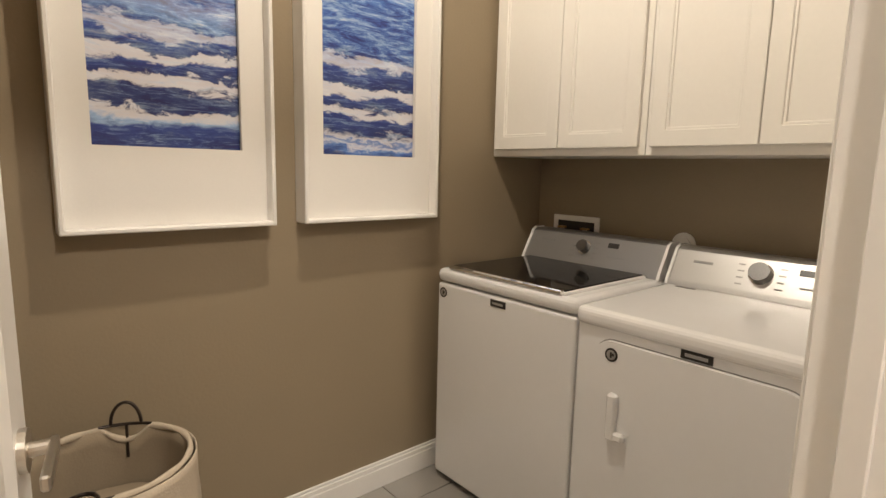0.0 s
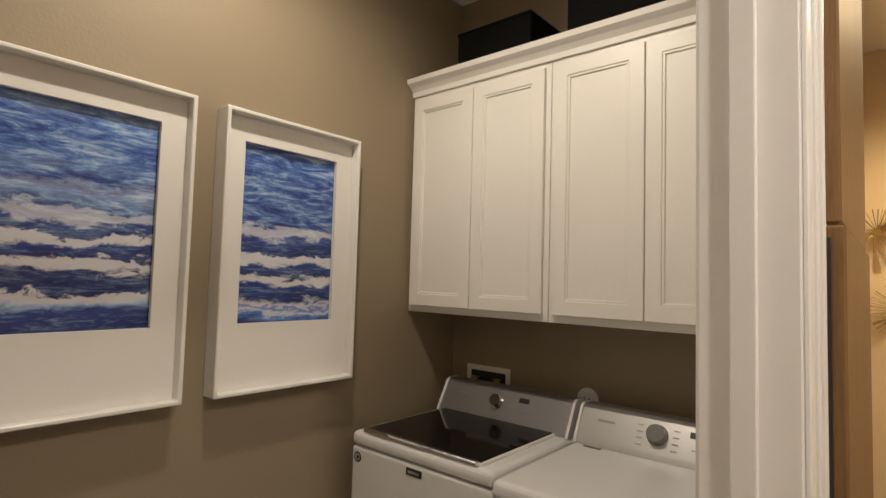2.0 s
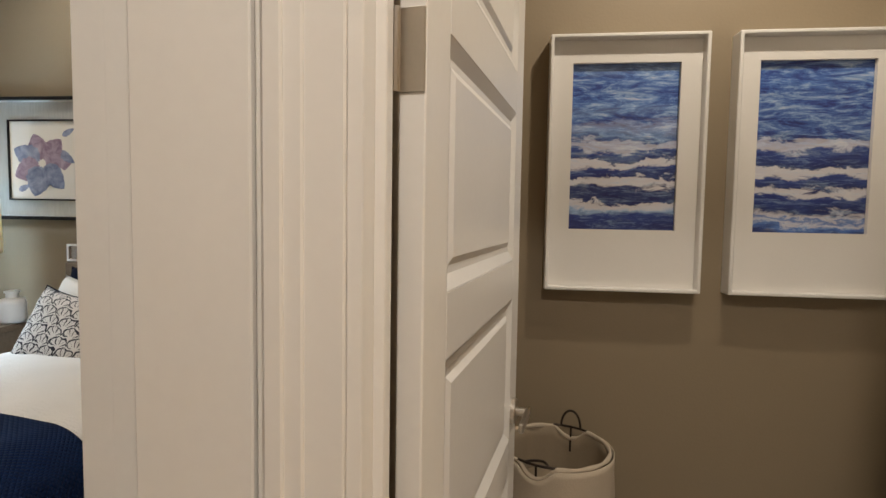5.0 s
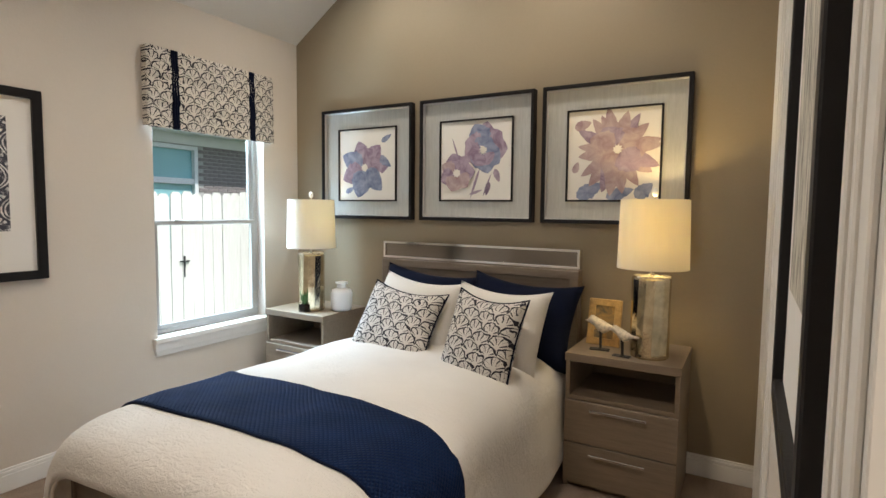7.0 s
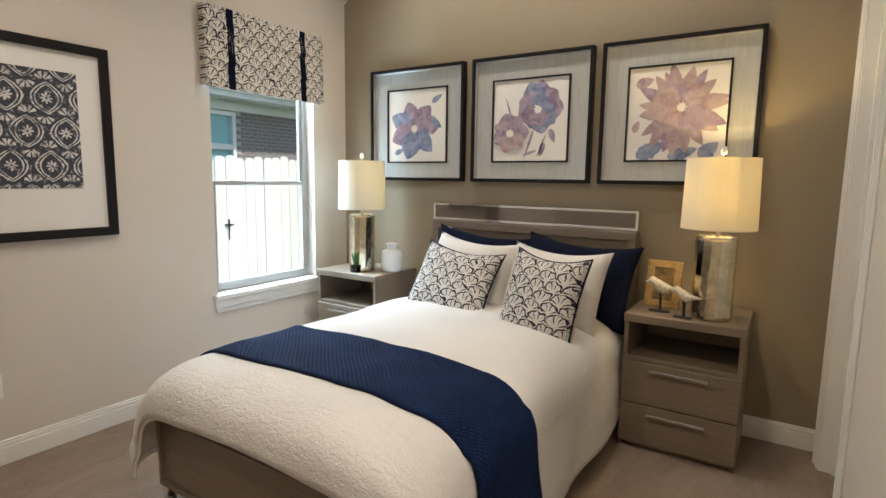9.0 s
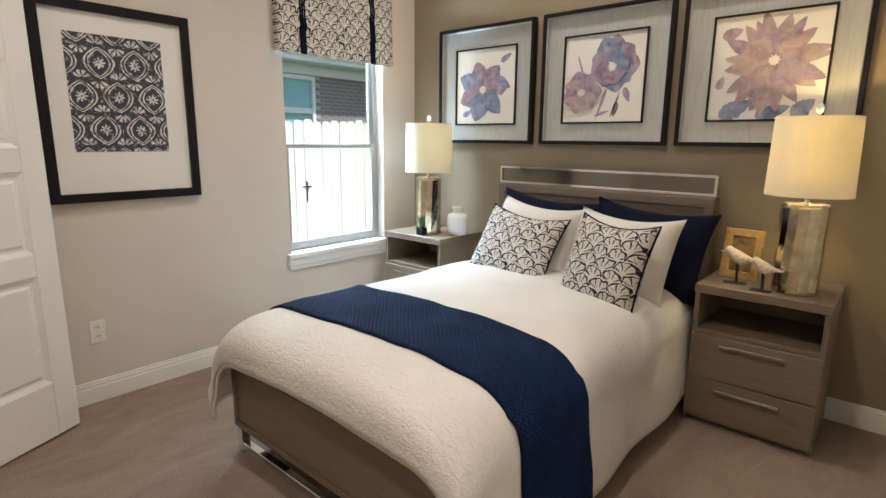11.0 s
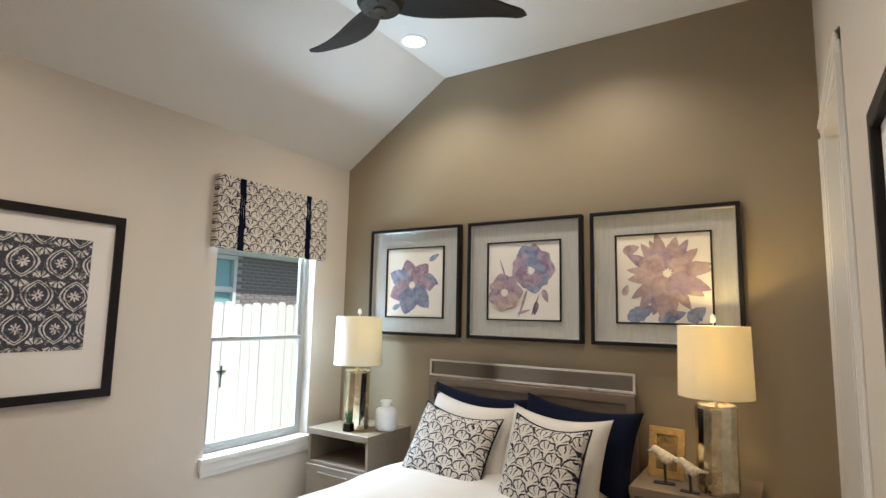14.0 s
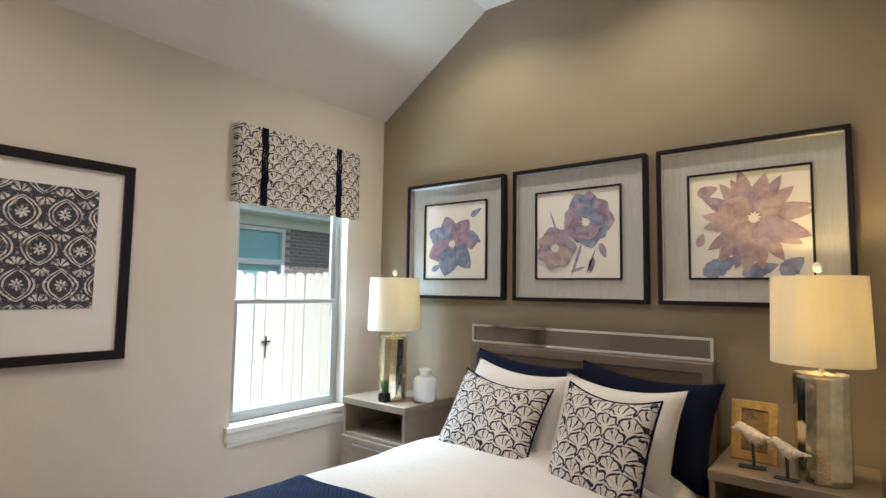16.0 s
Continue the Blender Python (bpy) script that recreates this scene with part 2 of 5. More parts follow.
def quilt(name):
    """Navy cloth stitched into small lozenges."""
    n = Nodes(name)
    x, y, z = n.xyz()
    s = n.m("ADD", x, n.m("MULTIPLY", z, -0.7))
    p = n.m("MULTIPLY", n.m("ADD", s, n.m("MULTIPLY", y, 1.0)), 150.0)
    q = n.m("MULTIPLY", n.m("SUBTRACT", s, n.m("MULTIPLY", y, 1.0)), 150.0)
    h = n.m("MULTIPLY", n.m("ABSOLUTE", n.m("SINE", p)), n.m("ABSOLUTE", n.m("SINE", q)))
    n.bump(h, 0.8, 0.006)
    return n.set(n.ramp(n.noise(7, 4), [(0.3, (0.003, 0.012, 0.046)), (0.7, (0.006, 0.020, 0.072))]), 0.8, **{"Specular IOR Level": 0.12})


def duvet_cloth(name):
    n = Nodes(name)
    f = n.noise(30, 4, 0.65, 0.8, n.scaled((1.0, 2.0, 1.0)))
    n.bump(n.m("ADD", f, n.m("MULTIPLY", n.noise(150, 3), 0.4)), 0.9, 0.009)
    return n.set(n.ramp(n.noise(2, 3), [(0.3, (0.63, 0.60, 0.57)), (0.7, (0.71, 0.685, 0.655))]), 0.9)


M = dict(
    taupe=plain("taupe_paint", (0.272, 0.216, 0.145), 0.6, var=0.035, scale=1.2, bump=0.35, grain=90),
    beige=plain("beige_paint", (0.645, 0.585, 0.52), 0.6, var=0.03, scale=1.2, bump=0.35, grain=90),
    ceiling=plain("ceiling_paint", (0.74, 0.725, 0.70), 0.7, var=0.03, scale=1.5, bump=0.4, grain=70),
    # Hall walls: the yellow of the lamp light is put into the base colour.
    lithall=plain("yellow_lit_hall_paint", (0.62, 0.50, 0.33), 0.6, var=0.03, bump=0.35, grain=90),
    trim=plain("white_trim_paint", (0.78, 0.765, 0.74), 0.32, var=0.025, bump=0.06, grain=60),
    cab=plain("white_cabinet_paint", (0.80, 0.78, 0.74), 0.38, var=0.02, bump=0.05, grain=70),
    enamel=plain("white_enamel", (0.82, 0.82, 0.83), 0.18, var=0.012, bump=0.02, grain=40),
    steel=plain("brushed_steel", (0.62, 0.61, 0.60), 0.32, 1.0, var=0.06, bump=0.05, grain=220, stretch=(1, 8, 1)),
    band=plain("smoked_mirror", (0.26, 0.24, 0.22), 0.12, 1.0, var=0.03, bump=0.01),
    dial=plain("dark_steel_dial", (0.16, 0.16, 0.16), 0.28, 1.0, var=0.1, bump=0.05),
    nickel=plain("satin_nickel", (0.60, 0.56, 0.50), 0.28, 1.0, var=0.04, bump=0.02),
    chrome=plain("chrome", (0.80, 0.80, 0.80), 0.08, 1.0, var=0.02, bump=0.01),
    console_dark=plain("grey_console", (0.34, 0.34, 0.345), 0.35, 0.7, var=0.03, bump=0.03),
    console=plain("silver_console", (0.55, 0.55, 0.55), 0.35, 0.7, var=0.03, bump=0.03),
    lid=plain("smoked_lid_glass", (0.010, 0.009, 0.009), 0.06, var=0.05, bump=0.0, spec=0.3),
    black=plain("black_plastic", (0.02, 0.02, 0.02), 0.4, var=0.1, bump=0.08),
    badge=plain("badge_black", (0.03, 0.028, 0.028), 0.3, var=0.1, bump=0.05),
    ink=plain("grey_print", (0.30, 0.30, 0.30), 0.6, var=0.05),
    frameblack=plain("black_stained_wood", (0.008, 0.007, 0.008), 0.45, var=0.2, bump=0.15, grain=120, spec=0.25),
    bronze=plain("dark_bronze", (0.10, 0.085, 0.068), 0.35, 0.6, var=0.15, bump=0.1),
    fanblack=wood("charcoal_fan_wood", (0.008, 0.008, 0.009), (0.020, 0.020, 0.022), 0, 0.65),
    mat=plain("white_mat_board", (0.76, 0.74, 0.71), 0.8, var=0.02, bump=0.1),
    silvermat=plain("brushed_silver_mat", (0.50, 0.50, 0.475), 0.42, 0.35, var=0.12, scale=8, bump=0.1, grain=40, stretch=(12, 1, 1)),
    greywood=wood("grey_washed_wood", (0.135, 0.102, 0.075), (0.20, 0.155, 0.12), 0),
    nswood=wood("taupe_washed_wood", (0.165, 0.122, 0.083), (0.235, 0.18, 0.128), 0, 0.42),
    barn=wood("stained_plank_wood", (0.13, 0.065, 0.022), (0.25, 0.14, 0.055), 2, 0.5),
    oak=wood("oak_floor", (0.16, 0.10, 0.055), (0.28, 0.19, 0.115), 0, 0.35),
    cedar=wood("weathered_cedar", (0.56, 0.51, 0.45), (0.80, 0.77, 0.72), 2, 0.8),
    tile=plain("grey_floor_tile", (0.30, 0.285, 0.265), 0.35, var=0.1, scale=2.5, bump=0.1),
    grout=plain("tile_grout", (0.20, 0.185, 0.165), 0.9),
    carpet=carpet("beige_carpet", (0.175, 0.127, 0.096), (0.375, 0.285, 0.225)),
    duvet=duvet_cloth("white_matelasse"),
    sham=plain("white_sham_cloth", (0.66, 0.63, 0.59), 0.9, var=0.03, scale=10, bump=0.8, grain=70, dist=0.004),
    navy=plain("navy_cloth", (0.0035, 0.006, 0.019), 0.85, var=0.2, scale=10, bump=0.3, grain=300, spec=0.12),
    quilt=quilt("navy_quilted_cloth"),
    fans=scallop("fan_print_cloth", (0.60, 0.57, 0.535), (0.012, 0.011, 0.02), 0.098, 0),
    fansw=scallop("fan_print_shade_cloth", (0.66, 0.62, 0.56), (0.016, 0.014, 0.024), 0.108, 1),
    medal=medallions("tile_print"),
    wave1=waves("poured_paint_print", 0.0, [(0.0, NAVY), (0.085, DEEP), (0.12, PALE), (0.14, FOAM), (0.175, FOAM), (0.185, NAVY), (0.26, NAVY), (0.275, FOAM), (0.315, FOAM), (0.325, NAVY), (0.375, DEEP), (0.39, FOAM), (0.425, FOAM), (0.435, NAVY), (0.48, DEEP), (0.495, FOAM), (0.535, FOAM), (0.55, NAVY), (0.58, PALE), (0.63, FOAM), (0.66, DEEP), (0.72, PALE), (0.78, BLUE), (0.85, DEEP), (0.93, BLUE), (0.97, PALE)]),
    wave2=waves("poured_paint_print_dark", 4.7, [(0.0, NAVY), (0.04, BLUE), (0.06, FOAM), (0.085, BLUE), (0.10, FOAM), (0.125, NAVY), (0.20, DEEP), (0.215, FOAM), (0.25, FOAM), (0.265, NAVY), (0.32, DEEP), (0.335, FOAM), (0.375, FOAM), (0.385, NAVY), (0.46, DEEP), (0.48, FOAM), (0.53, FOAM), (0.54, NAVY), (0.60, DEEP), (0.66, NAVY), (0.76, DEEP), (0.82, NAVY), (0.90, BLUE), (0.97, DEEP)]),
    strands=strands("strand_print"),
    paper=plain("watercolour_paper", (0.78, 0.74, 0.68), 0.8, var=0.03),
    plum=wash("plum_wash", (0.20, 0.13, 0.20), (0.45, 0.36, 0.44)),
    rose=wash("rose_wash", (0.32, 0.21, 0.23), (0.52, 0.41, 0.40)),
    blue=wash("blue_wash", (0.12, 0.15, 0.26), (0.34, 0.37, 0.50)),
    shade=shade_cloth("linen_shade"),
    mercury=plain("mercury_glass", (0.62, 0.55, 0.40), 0.14, 1.0, var=0.3, scale=14, bump=0.25, grain=25, dist=0.004),
    bulb=glow("bulb_glow", (1.0, 0.78, 0.45, 1), 6.0),
    downlight=glow("downlight_glow", (1.0, 0.90, 0.75, 1), 14.0),
    ceramic=plain("white_ceramic", (0.74, 0.75, 0.76), 0.3, var=0.03, bump=0.05),
    leaf=plain("succulent_leaf", (0.06, 0.15, 0.045), 0.5, var=0.3, scale=20),
    soil=plain("potting_soil", (0.03, 0.022, 0.016), 0.95, var=0.4, bump=0.8),
    clear=pane_glass("clear_glass"),
    gold=plain("gilt_checked_frame", (0.45, 0.28, 0.10), 0.4, 0.2, var=0.35, scale=40, bump=0.3),
    photo=wash("dark_landscape_print", (0.04, 0.05, 0.04), (0.40, 0.22, 0.05)),
    bird=plain("carved_whitewash", (0.62, 0.54, 0.42), 0.7, var=0.35, scale=60, bump=0.8, grain=60, dist=0.004),
    vinyl=plain("taupe_window_vinyl", (0.34, 0.33, 0.31), 0.4, var=0.03),
    # Hamper canvas, darkened in its colour for the shade inside the bag.
    canvas=plain("shaded_canvas", (0.27, 0.215, 0.15), 0.9, var=0.08, scale=6, bump=0.4, grain=220),
    cuff=plain("cream_cuff_cloth", (0.47, 0.40, 0.31), 0.9, var=0.06, scale=12, bump=0.5),
    wire=plain("dark_wire", (0.035, 0.025, 0.02), 0.4, 0.6),
    wicker=plain("black_basket_weave", (0.0035, 0.0035, 0.0035), 0.7, spec=0.1, var=0.4, scale=60, bump=0.6, grain=90, dist=0.006),
    brick=plain("grey_brown_brick", (0.25, 0.215, 0.205), 0.85, var=0.35, scale=5, bump=0.5, grain=60),
    mortar=plain("pale_mortar", (0.42, 0.40, 0.37), 0.9),
    siding=plain("white_eave_paint", (0.75, 0.75, 0.74), 0.5),
    roofing=plain("grey_shingle", (0.10, 0.10, 0.10), 0.9, var=0.3, grain=30),
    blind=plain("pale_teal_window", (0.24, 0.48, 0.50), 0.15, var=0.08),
    grass=plain("lawn", (0.06, 0.10, 0.03), 0.95, var=0.4, scale=4, bump=0.9, grain=40, dist=0.02),
    spike=plain("antique_gold_metal", (0.32, 0.22, 0.08), 0.4, 0.8),
)


# ---- building helpers ----
def chain(ob):
    m = Matrix()
    while ob:
        m = ob.matrix_basis @ m if ob.parent is None else ob.matrix_parent_inverse @ ob.matrix_basis @ m
        ob = ob.parent
    return m


def part(name, bm, material, parent=None, label="", m=None, smooth=False):
    """Links a bmesh, built in world metres (or in the frame m), as one mesh under its parent."""
    me = bpy.data.meshes.new(name)
    bmesh.ops.recalc_face_normals(bm, faces=bm.faces[:])
    bm.to_mesh(me)
    bm.free()
    if smooth:
        me.shade_smooth()
    me.materials.append(material)
    ob = new(name, me)
    if m is not None:
        ob.matrix_basis = m
    if parent:
        ob.parent, ob.matrix_parent_inverse = parent, chain(parent).inverted()
    return tagged(ob, label) if label else ob


def thing(name, at, label, category, group="", kind=""):
    e = new(name)
    e.empty_display_size = 0.1
    e.matrix_basis = Matrix.Translation(at)
    return tagged(e, label, category, group, kind)


def slab(bm, a, b, bev=0.0, seg=1):
    """A box between two corners, with its edges eased."""
    a, b = [min(p, q) for p, q in zip(a, b)], [max(p, q) for p, q in zip(a, b)]
    vs = bmesh.ops.create_cube(bm, size=1)["verts"]
    for v in vs:
        v.co = [a[i] + (b[i] - a[i]) * (v.co[i] + 0.5) for i in range(3)]
    if bev:
        es = list({e for v in vs for e in v.link_edges})
        bmesh.ops.bevel(bm, geom=es, offset=bev, segments=seg, affect="EDGES", profile=0.5)
    return bm


def boxes(*bs, bev=0.0):
    bm = bmesh.new()
    for a, b in bs:
        slab(bm, a, b, bev)
    return bm


def structure(name, bm, material, label, category):
    return tagged(part(name, bm, material), label, category, kind="structure")


def lathe(profile, n=32, at=(0, 0, 0), cap=True):
    """A turned shape about a vertical axis from (radius, height) pairs."""
    bm = bmesh.new()
    rings = []
    for r, z in profile:
        rings.append([bm.verts.new((at[0] + r * math.cos(2 * math.pi * k / n), at[1] + r * math.sin(2 * math.pi * k / n), at[2] + z)) for k in range(n)])
    for p, q in zip(rings, rings[1:]):
        for k in range(n):
            bm.faces.new((p[k], p[(k + 1) % n], q[(k + 1) % n], q[k]))
    if cap:
        bm.faces.new(rings[0][::-1])
        bm.faces.new(rings[-1])
    return bm


def tube(points, r, n=8, closed=False):
    """A round bar along a line of points."""
    bm = bmesh.new()
    ps = [Vector(p) for p in points]
    rings = []
    for i, p in enumerate(ps):
        d = (ps[min(i + 1, len(ps) - 1)] - ps[max(i - 1, 0)]).normalized()
        u = d.orthogonal().normalized()
        if rings:
            u = (last - d * last.dot(d)).normalized()
        last = u
        w = d.cross(u)
        rings.append([bm.verts.new(p + r * (math.cos(2 * math.pi * k / n) * u + math.sin(2 * math.pi * k / n) * w)) for k in range(n)])
    for p, q in zip(rings, rings[1:]):
        for k in range(n):
            bm.faces.new((p[k], p[(k + 1) % n], q[(k + 1) % n], q[k]))
    bm.faces.new(rings[0][::-1])
    bm.faces.new(rings[-1])
    return bm


def grid(fn, nu, nv, thick=0.0):
    """A sheet from a function of u and v in 0..1, with some thickness downwards along its normals."""
    bm = bmesh.new()
    vs = [[bm.verts.new(fn(i / nu, j / nv)) for j in range(nv + 1)] for i in range(nu + 1)]
    for i in range(nu):
        for j in range(nv):
            bm.faces.new((vs[i][j], vs[i + 1][j], vs[i + 1][j + 1], vs[i][j + 1]))
    if thick:
        bm.normal_update()
        bmesh.ops.solidify(bm, geom=bm.faces[:], thickness=thick)
    return bm


def ring_frame(bm, x0, x1, z0, z1, w, y0, y1, bev=0.004, axis="y"):
    """Four mitre-like bars round an opening; axis is the wall's normal."""
    o = [(x0, z0), (x1, z0), (x1, z1), (x0, z1)]
    i = [(x0 + w, z0 + w), (x1 - w, z0 + w), (x1 - w, z1 - w), (x0 + w, z1 - w)]
    vs = [[bm.verts.new((p[0], d, p[1]) if axis == "y" else (d, p[0], p[1])) for p in q] for q, d in ((o, y0), (i, y0), (i, y1), (o, y1))]
    es = set()
    for a, b in ((0, 1), (1, 2), (2, 3), (3, 0)):
        for k in range(4):
            f = bm.faces.new((vs[a][k], vs[a][(k + 1) % 4], vs[b][(k + 1) % 4], vs[b][k]))
            es.update(f.edges)
    if bev:
        bmesh.ops.bevel(bm, geom=list(es), offset=min(bev, abs(y1 - y0) * 0.3), segments=1, affect="EDGES", profile=0.5)
    return bm


# ---- the setting ----
WO = (1.752, 2.604, 0.563, 2.256)   # window opening: y, y, z, z
T = 0.14
structure("floor_bedroom", boxes(((XW - T, YS - T, -0.12), (XE + 0.06, YN + T, 0.0)), ((XE - 0.9, -0.86, -0.12), (XE + 0.06, YS - T, 0))), M["carpet"], "beige cut pile carpet with brushed marks", "carpet")
structure("wall_west", boxes(((XW - T, YS, 0), (XW, WO[0], 3.4)), ((XW - T, WO[1], 0), (XW, YN, 3.4)), ((XW - T, WO[0], 0), (XW, WO[1], WO[2])), ((XW - T, WO[0], WO[3]), (XW, WO[1], 3.4))), M["beige"], "light beige painted wall with the window", "wall")
structure("wall_north", boxes(((XW - T, YN, 0), (XE + 0.13, YN + T, 3.4))), M["taupe"], "taupe painted accent wall behind the bed", "wall")
DO = (1.86, 2.76, 2.42)          # closet doorway in the east wall
EJ = 0.285                        # north jamb of the bedroom doorway
structure("wall_east", boxes(((XE, EJ, 0), (XE + 0.13, DO[0], 3.4)), ((XE, DO[1], 0), (XE + 0.13, YN, 3.4)), ((XE, DO[0], DO[2]), (XE + 0.13, DO[1], 3.4)), ((XE, -0.72, DO[2]), (XE + 0.13, EJ, 3.4))), M["beige"], "light beige painted wall with two doorways", "wall")
structure("wall_south", boxes(((XW, YS - T, 0), (-1.3, YS, 3.4)), ((-1.44, -0.86, 0), (-1.3, YS - T, 3.4)), ((-1.3, -0.86, 0), (XE + 0.13, -0.72, 3.4))), M["beige"], "light beige painted wall", "wall")
bm = bmesh.new()
for x0, z0, x1, z1 in ((XW - T, ZW - T * 0.64, XR, ZC), (XR, ZC, XE + 0.13, ZC)):
    ps = [bm.verts.new(p) for p in ((x0, -0.86, z0), (x1, -0.86, z1), (x1, YN + T, z1), (x0, YN + T, z0))]
    qs = [bm.verts.new(v.co + Vector((0, 0, 0.2))) for v in ps]
    bm.faces.new(ps[::-1]), bm.faces.new(qs)
    for k in range(4):
        bm.faces.new((ps[k], ps[(k + 1) % 4], qs[(k + 1) % 4], qs[k]))
structure("ceiling_bedroom", bm, M["ceiling"], "off-white ceiling, sloped over the window wall", "ceiling")

LD = (-0.11, 0.80, 2.44)        # laundry doorway
structure("floor_laundry", boxes(((LW, HY, -0.12), (LE, LN, -0.006))), M["grout"], "grout bed of the laundry floor", "floor")
structure("floor_hall", boxes(((XE + 0.06, -2.2, -0.12), (4.3, HY, -0.004))), M["oak"], "brown wood plank hall floor", "floor")
structure("wall_laundry_north", boxes(((LW - 0.08, LN, 0), (LE + T, LN + T, 3.2))), M["taupe"], "taupe painted laundry wall", "wall")
structure("wall_laundry_east", boxes(((LE, LS, 0), (LE + T, LN, 3.2))), M["taupe"], "taupe painted laundry wall behind the machines", "wall")
structure("wall_laundry_west", boxes(((XE + 0.13, LS, 0), (LW, LN, 3.2))), M["taupe"], "taupe painted laundry wall", "wall")
structure("wall_laundry_south", boxes(((XE + 0.13, HY, 0), (LD[0], LS, 3.2)), ((LD[1], HY, 0), (LE + T, LS, 3.2)), ((LD[0], HY, LD[2]), (LD[1], LS, 3.2))), M["beige"], "beige wall with the laundry doorway", "wall")
structure("wall_hall_east", boxes(((4.2, -2.2, 0), (4.34, 2.2, 3.2))), M["lithall"], "wall at the end of the hall, warm yellow light put into its colour", "wall")
structure("wall_hall_south", boxes(((XE, -2.34, 0), (4.34, -2.2, 3.2))), M["beige"], "plain beige hall wall", "wall")
structure("wall_hall_west", boxes(((XE, -2.2, 0), (XE + 0.13, -0.86, 3.2))), M["beige"], "plain beige hall wall", "wall")
structure("wall_hall_north", boxes(((LE + T, HY + 0.12, 0), (4.2, HY + 0.26, 3.2))), M["lithall"], "hall wall past the laundry, warm light put into its colour", "wall")
structure("ceiling_hall", boxes(((XE, -2.34, 3.05), (4.34, LN + T, 3.2))), M["ceiling"], "flat off-white ceiling over hall and laundry", "ceiling")


def baseboard(name, a, b, side):
    """A stepped skirting from a to b; side is the way it faces."""
    bm = bmesh.new()
    for h, d in ((0.085, 0.016), (0.104, 0.013), (0.117, 0.008)):
        z0 = {0.085: 0.0, 0.104: 0.085, 0.117: 0.104}[h]
        q = [b[0] + side[0] * d, b[1] + side[1] * d]
        slab(bm, (a[0], a[1], z0), (q[0], q[1], h), 0.002)
    return structure(name, bm, M["trim"], "white painted stepped baseboard", "baseboard")


baseboard("baseboard_west", (XW, YS), (XW, YN), (1, 0))
baseboard("baseboard_north", (XW + 0.017, YN), (XE, YN), (0, -1))
baseboard("baseboard_east", (XE, EJ + 0.10), (XE, DO[0] - 0.092), (-1, 0))
baseboard("baseboard_laundry_north", (LW, LN), (LE, LN), (0, -1))
baseboard("baseboard_hall", (4.2, -2.2), (4.2, 0.3), (-1, 0))


def casing(name, axis, face, out, a, b, top, w=0.09):
    """Moulded trim round a doorway: on a wall normal to axis, at face, standing out by out."""
    e = thing(name, (face, a, 0) if axis == "x" else (a, face, 0), "white painted moulded door casing", "door casing", kind="structure")
    for nm, u0, u1, z0, z1 in (("side_casing", a - w, a, 0, top), ("side_casing", b, b + w, 0, top), ("head_casing", a - w, b + w, top, top + w)):
        bm = bmesh.new()
        for k, (f0, f1, d) in enumerate(((0.0, 1.0, 0.45), (0.08, 0.55, 0.72), (0.12, 0.34, 1.0))):
            if nm == "head_casing":
                p, q = (u0, z0 + (z1 - z0) * (1 - f1)), (u1, z0 + (z1 - z0) * (1 - f0))
                p, q = ((u0, z0 + (z1 - z0) * (1 - f1) if k else z0), (u1, z1 - (z1 - z0) * f0))
            else:
                g0, g1 = (f0, f1) if u0 < a else (1 - f1, 1 - f0)
                p, q = (u0 + (u1 - u0) * g0, z0), (u0 + (u1 - u0) * g1, z1)
            if axis == "x":
                slab(bm, (face, p[0], p[1]), (face + out * d, q[0], q[1]), 0.002)
            else:
                slab(bm, (p[0], face, p[1]), (q[0], face + out * d, q[1]), 0.002)
        part(nm, bm, M["trim"], e)
    return e


def jamb(name, axis, a, b, top, d0, d1, stop):
    """Lining of a doorway with its stop bead."""
    e = thing(name, (a, d0, 0) if axis == "y" else (d0, a, 0), "white painted door jamb with a stop bead", "door jamb", kind="structure")
    t = 0.016
    for nm, p, q in (("jamb_side", (a - 0.001, 0), (a + t, top)), ("jamb_side", (b - t, 0), (b + 0.001, top)), ("jamb_head", (a + t, top - t), (b - t, top + 0.001))):
        bm = bmesh.new()
        s0, s1 = stop
        for (e0, e1, grow) in ((d0, d1, 0), (s0, s1, 0.012)):
            pp, qq = list(p), list(q)
            if nm == "jamb_head":
                pp[1] -= grow
            elif p[0] < (a + b) / 2:
                qq[0] += grow
            else:
                pp[0] -= grow
            if axis == "y":
                slab(bm, (pp[0], e0, pp[1]), (qq[0], e1, qq[1]), 0.0015)
            else:
                slab(bm, (e0, pp[0], pp[1]), (e1, qq[0], qq[1]), 0.0015)
        part(nm, bm, M["trim"], e)
    return e


casing("door_casing_laundry", "y", HY, -0.018, LD[0], LD[1], LD[2])
casing("door_casing_laundry_inside", "y", LS, 0.018, LD[0], LD[1], LD[2])
jl = jamb("door_jamb_laundry", "y", LD[0], LD[1], LD[2], HY - 0.001, LS + 0.001, (0.245, 0.275))
part("strike_plate", boxes(((LD[1] - 0.018, 0.28, 0.885), (LD[1] - 0.015, 0.312, 0.945)), bev=0.001), M["nickel"], jl, "satin nickel strike plate")
structure("corner_trim", boxes(((XE + 0.131, HY - 0.013, 0), (LD[0] - 0.092, HY, 2.53)), bev=0.002), M["trim"], "white painted trim board between two doorways", "trim")
casing("door_casing_closet", "x", XE, -0.02, DO[0], DO[1] - 0.01, DO[2], 0.085)
jamb("door_jamb_closet", "x", DO[0], DO[1] - 0.01, DO[2], XE - 0.001, XE + 0.131, (XE + 0.05, XE + 0.08))
casing("door_casing_bedroom", "x", XE, -0.016, -0.62, EJ, DO[2], 0.085)
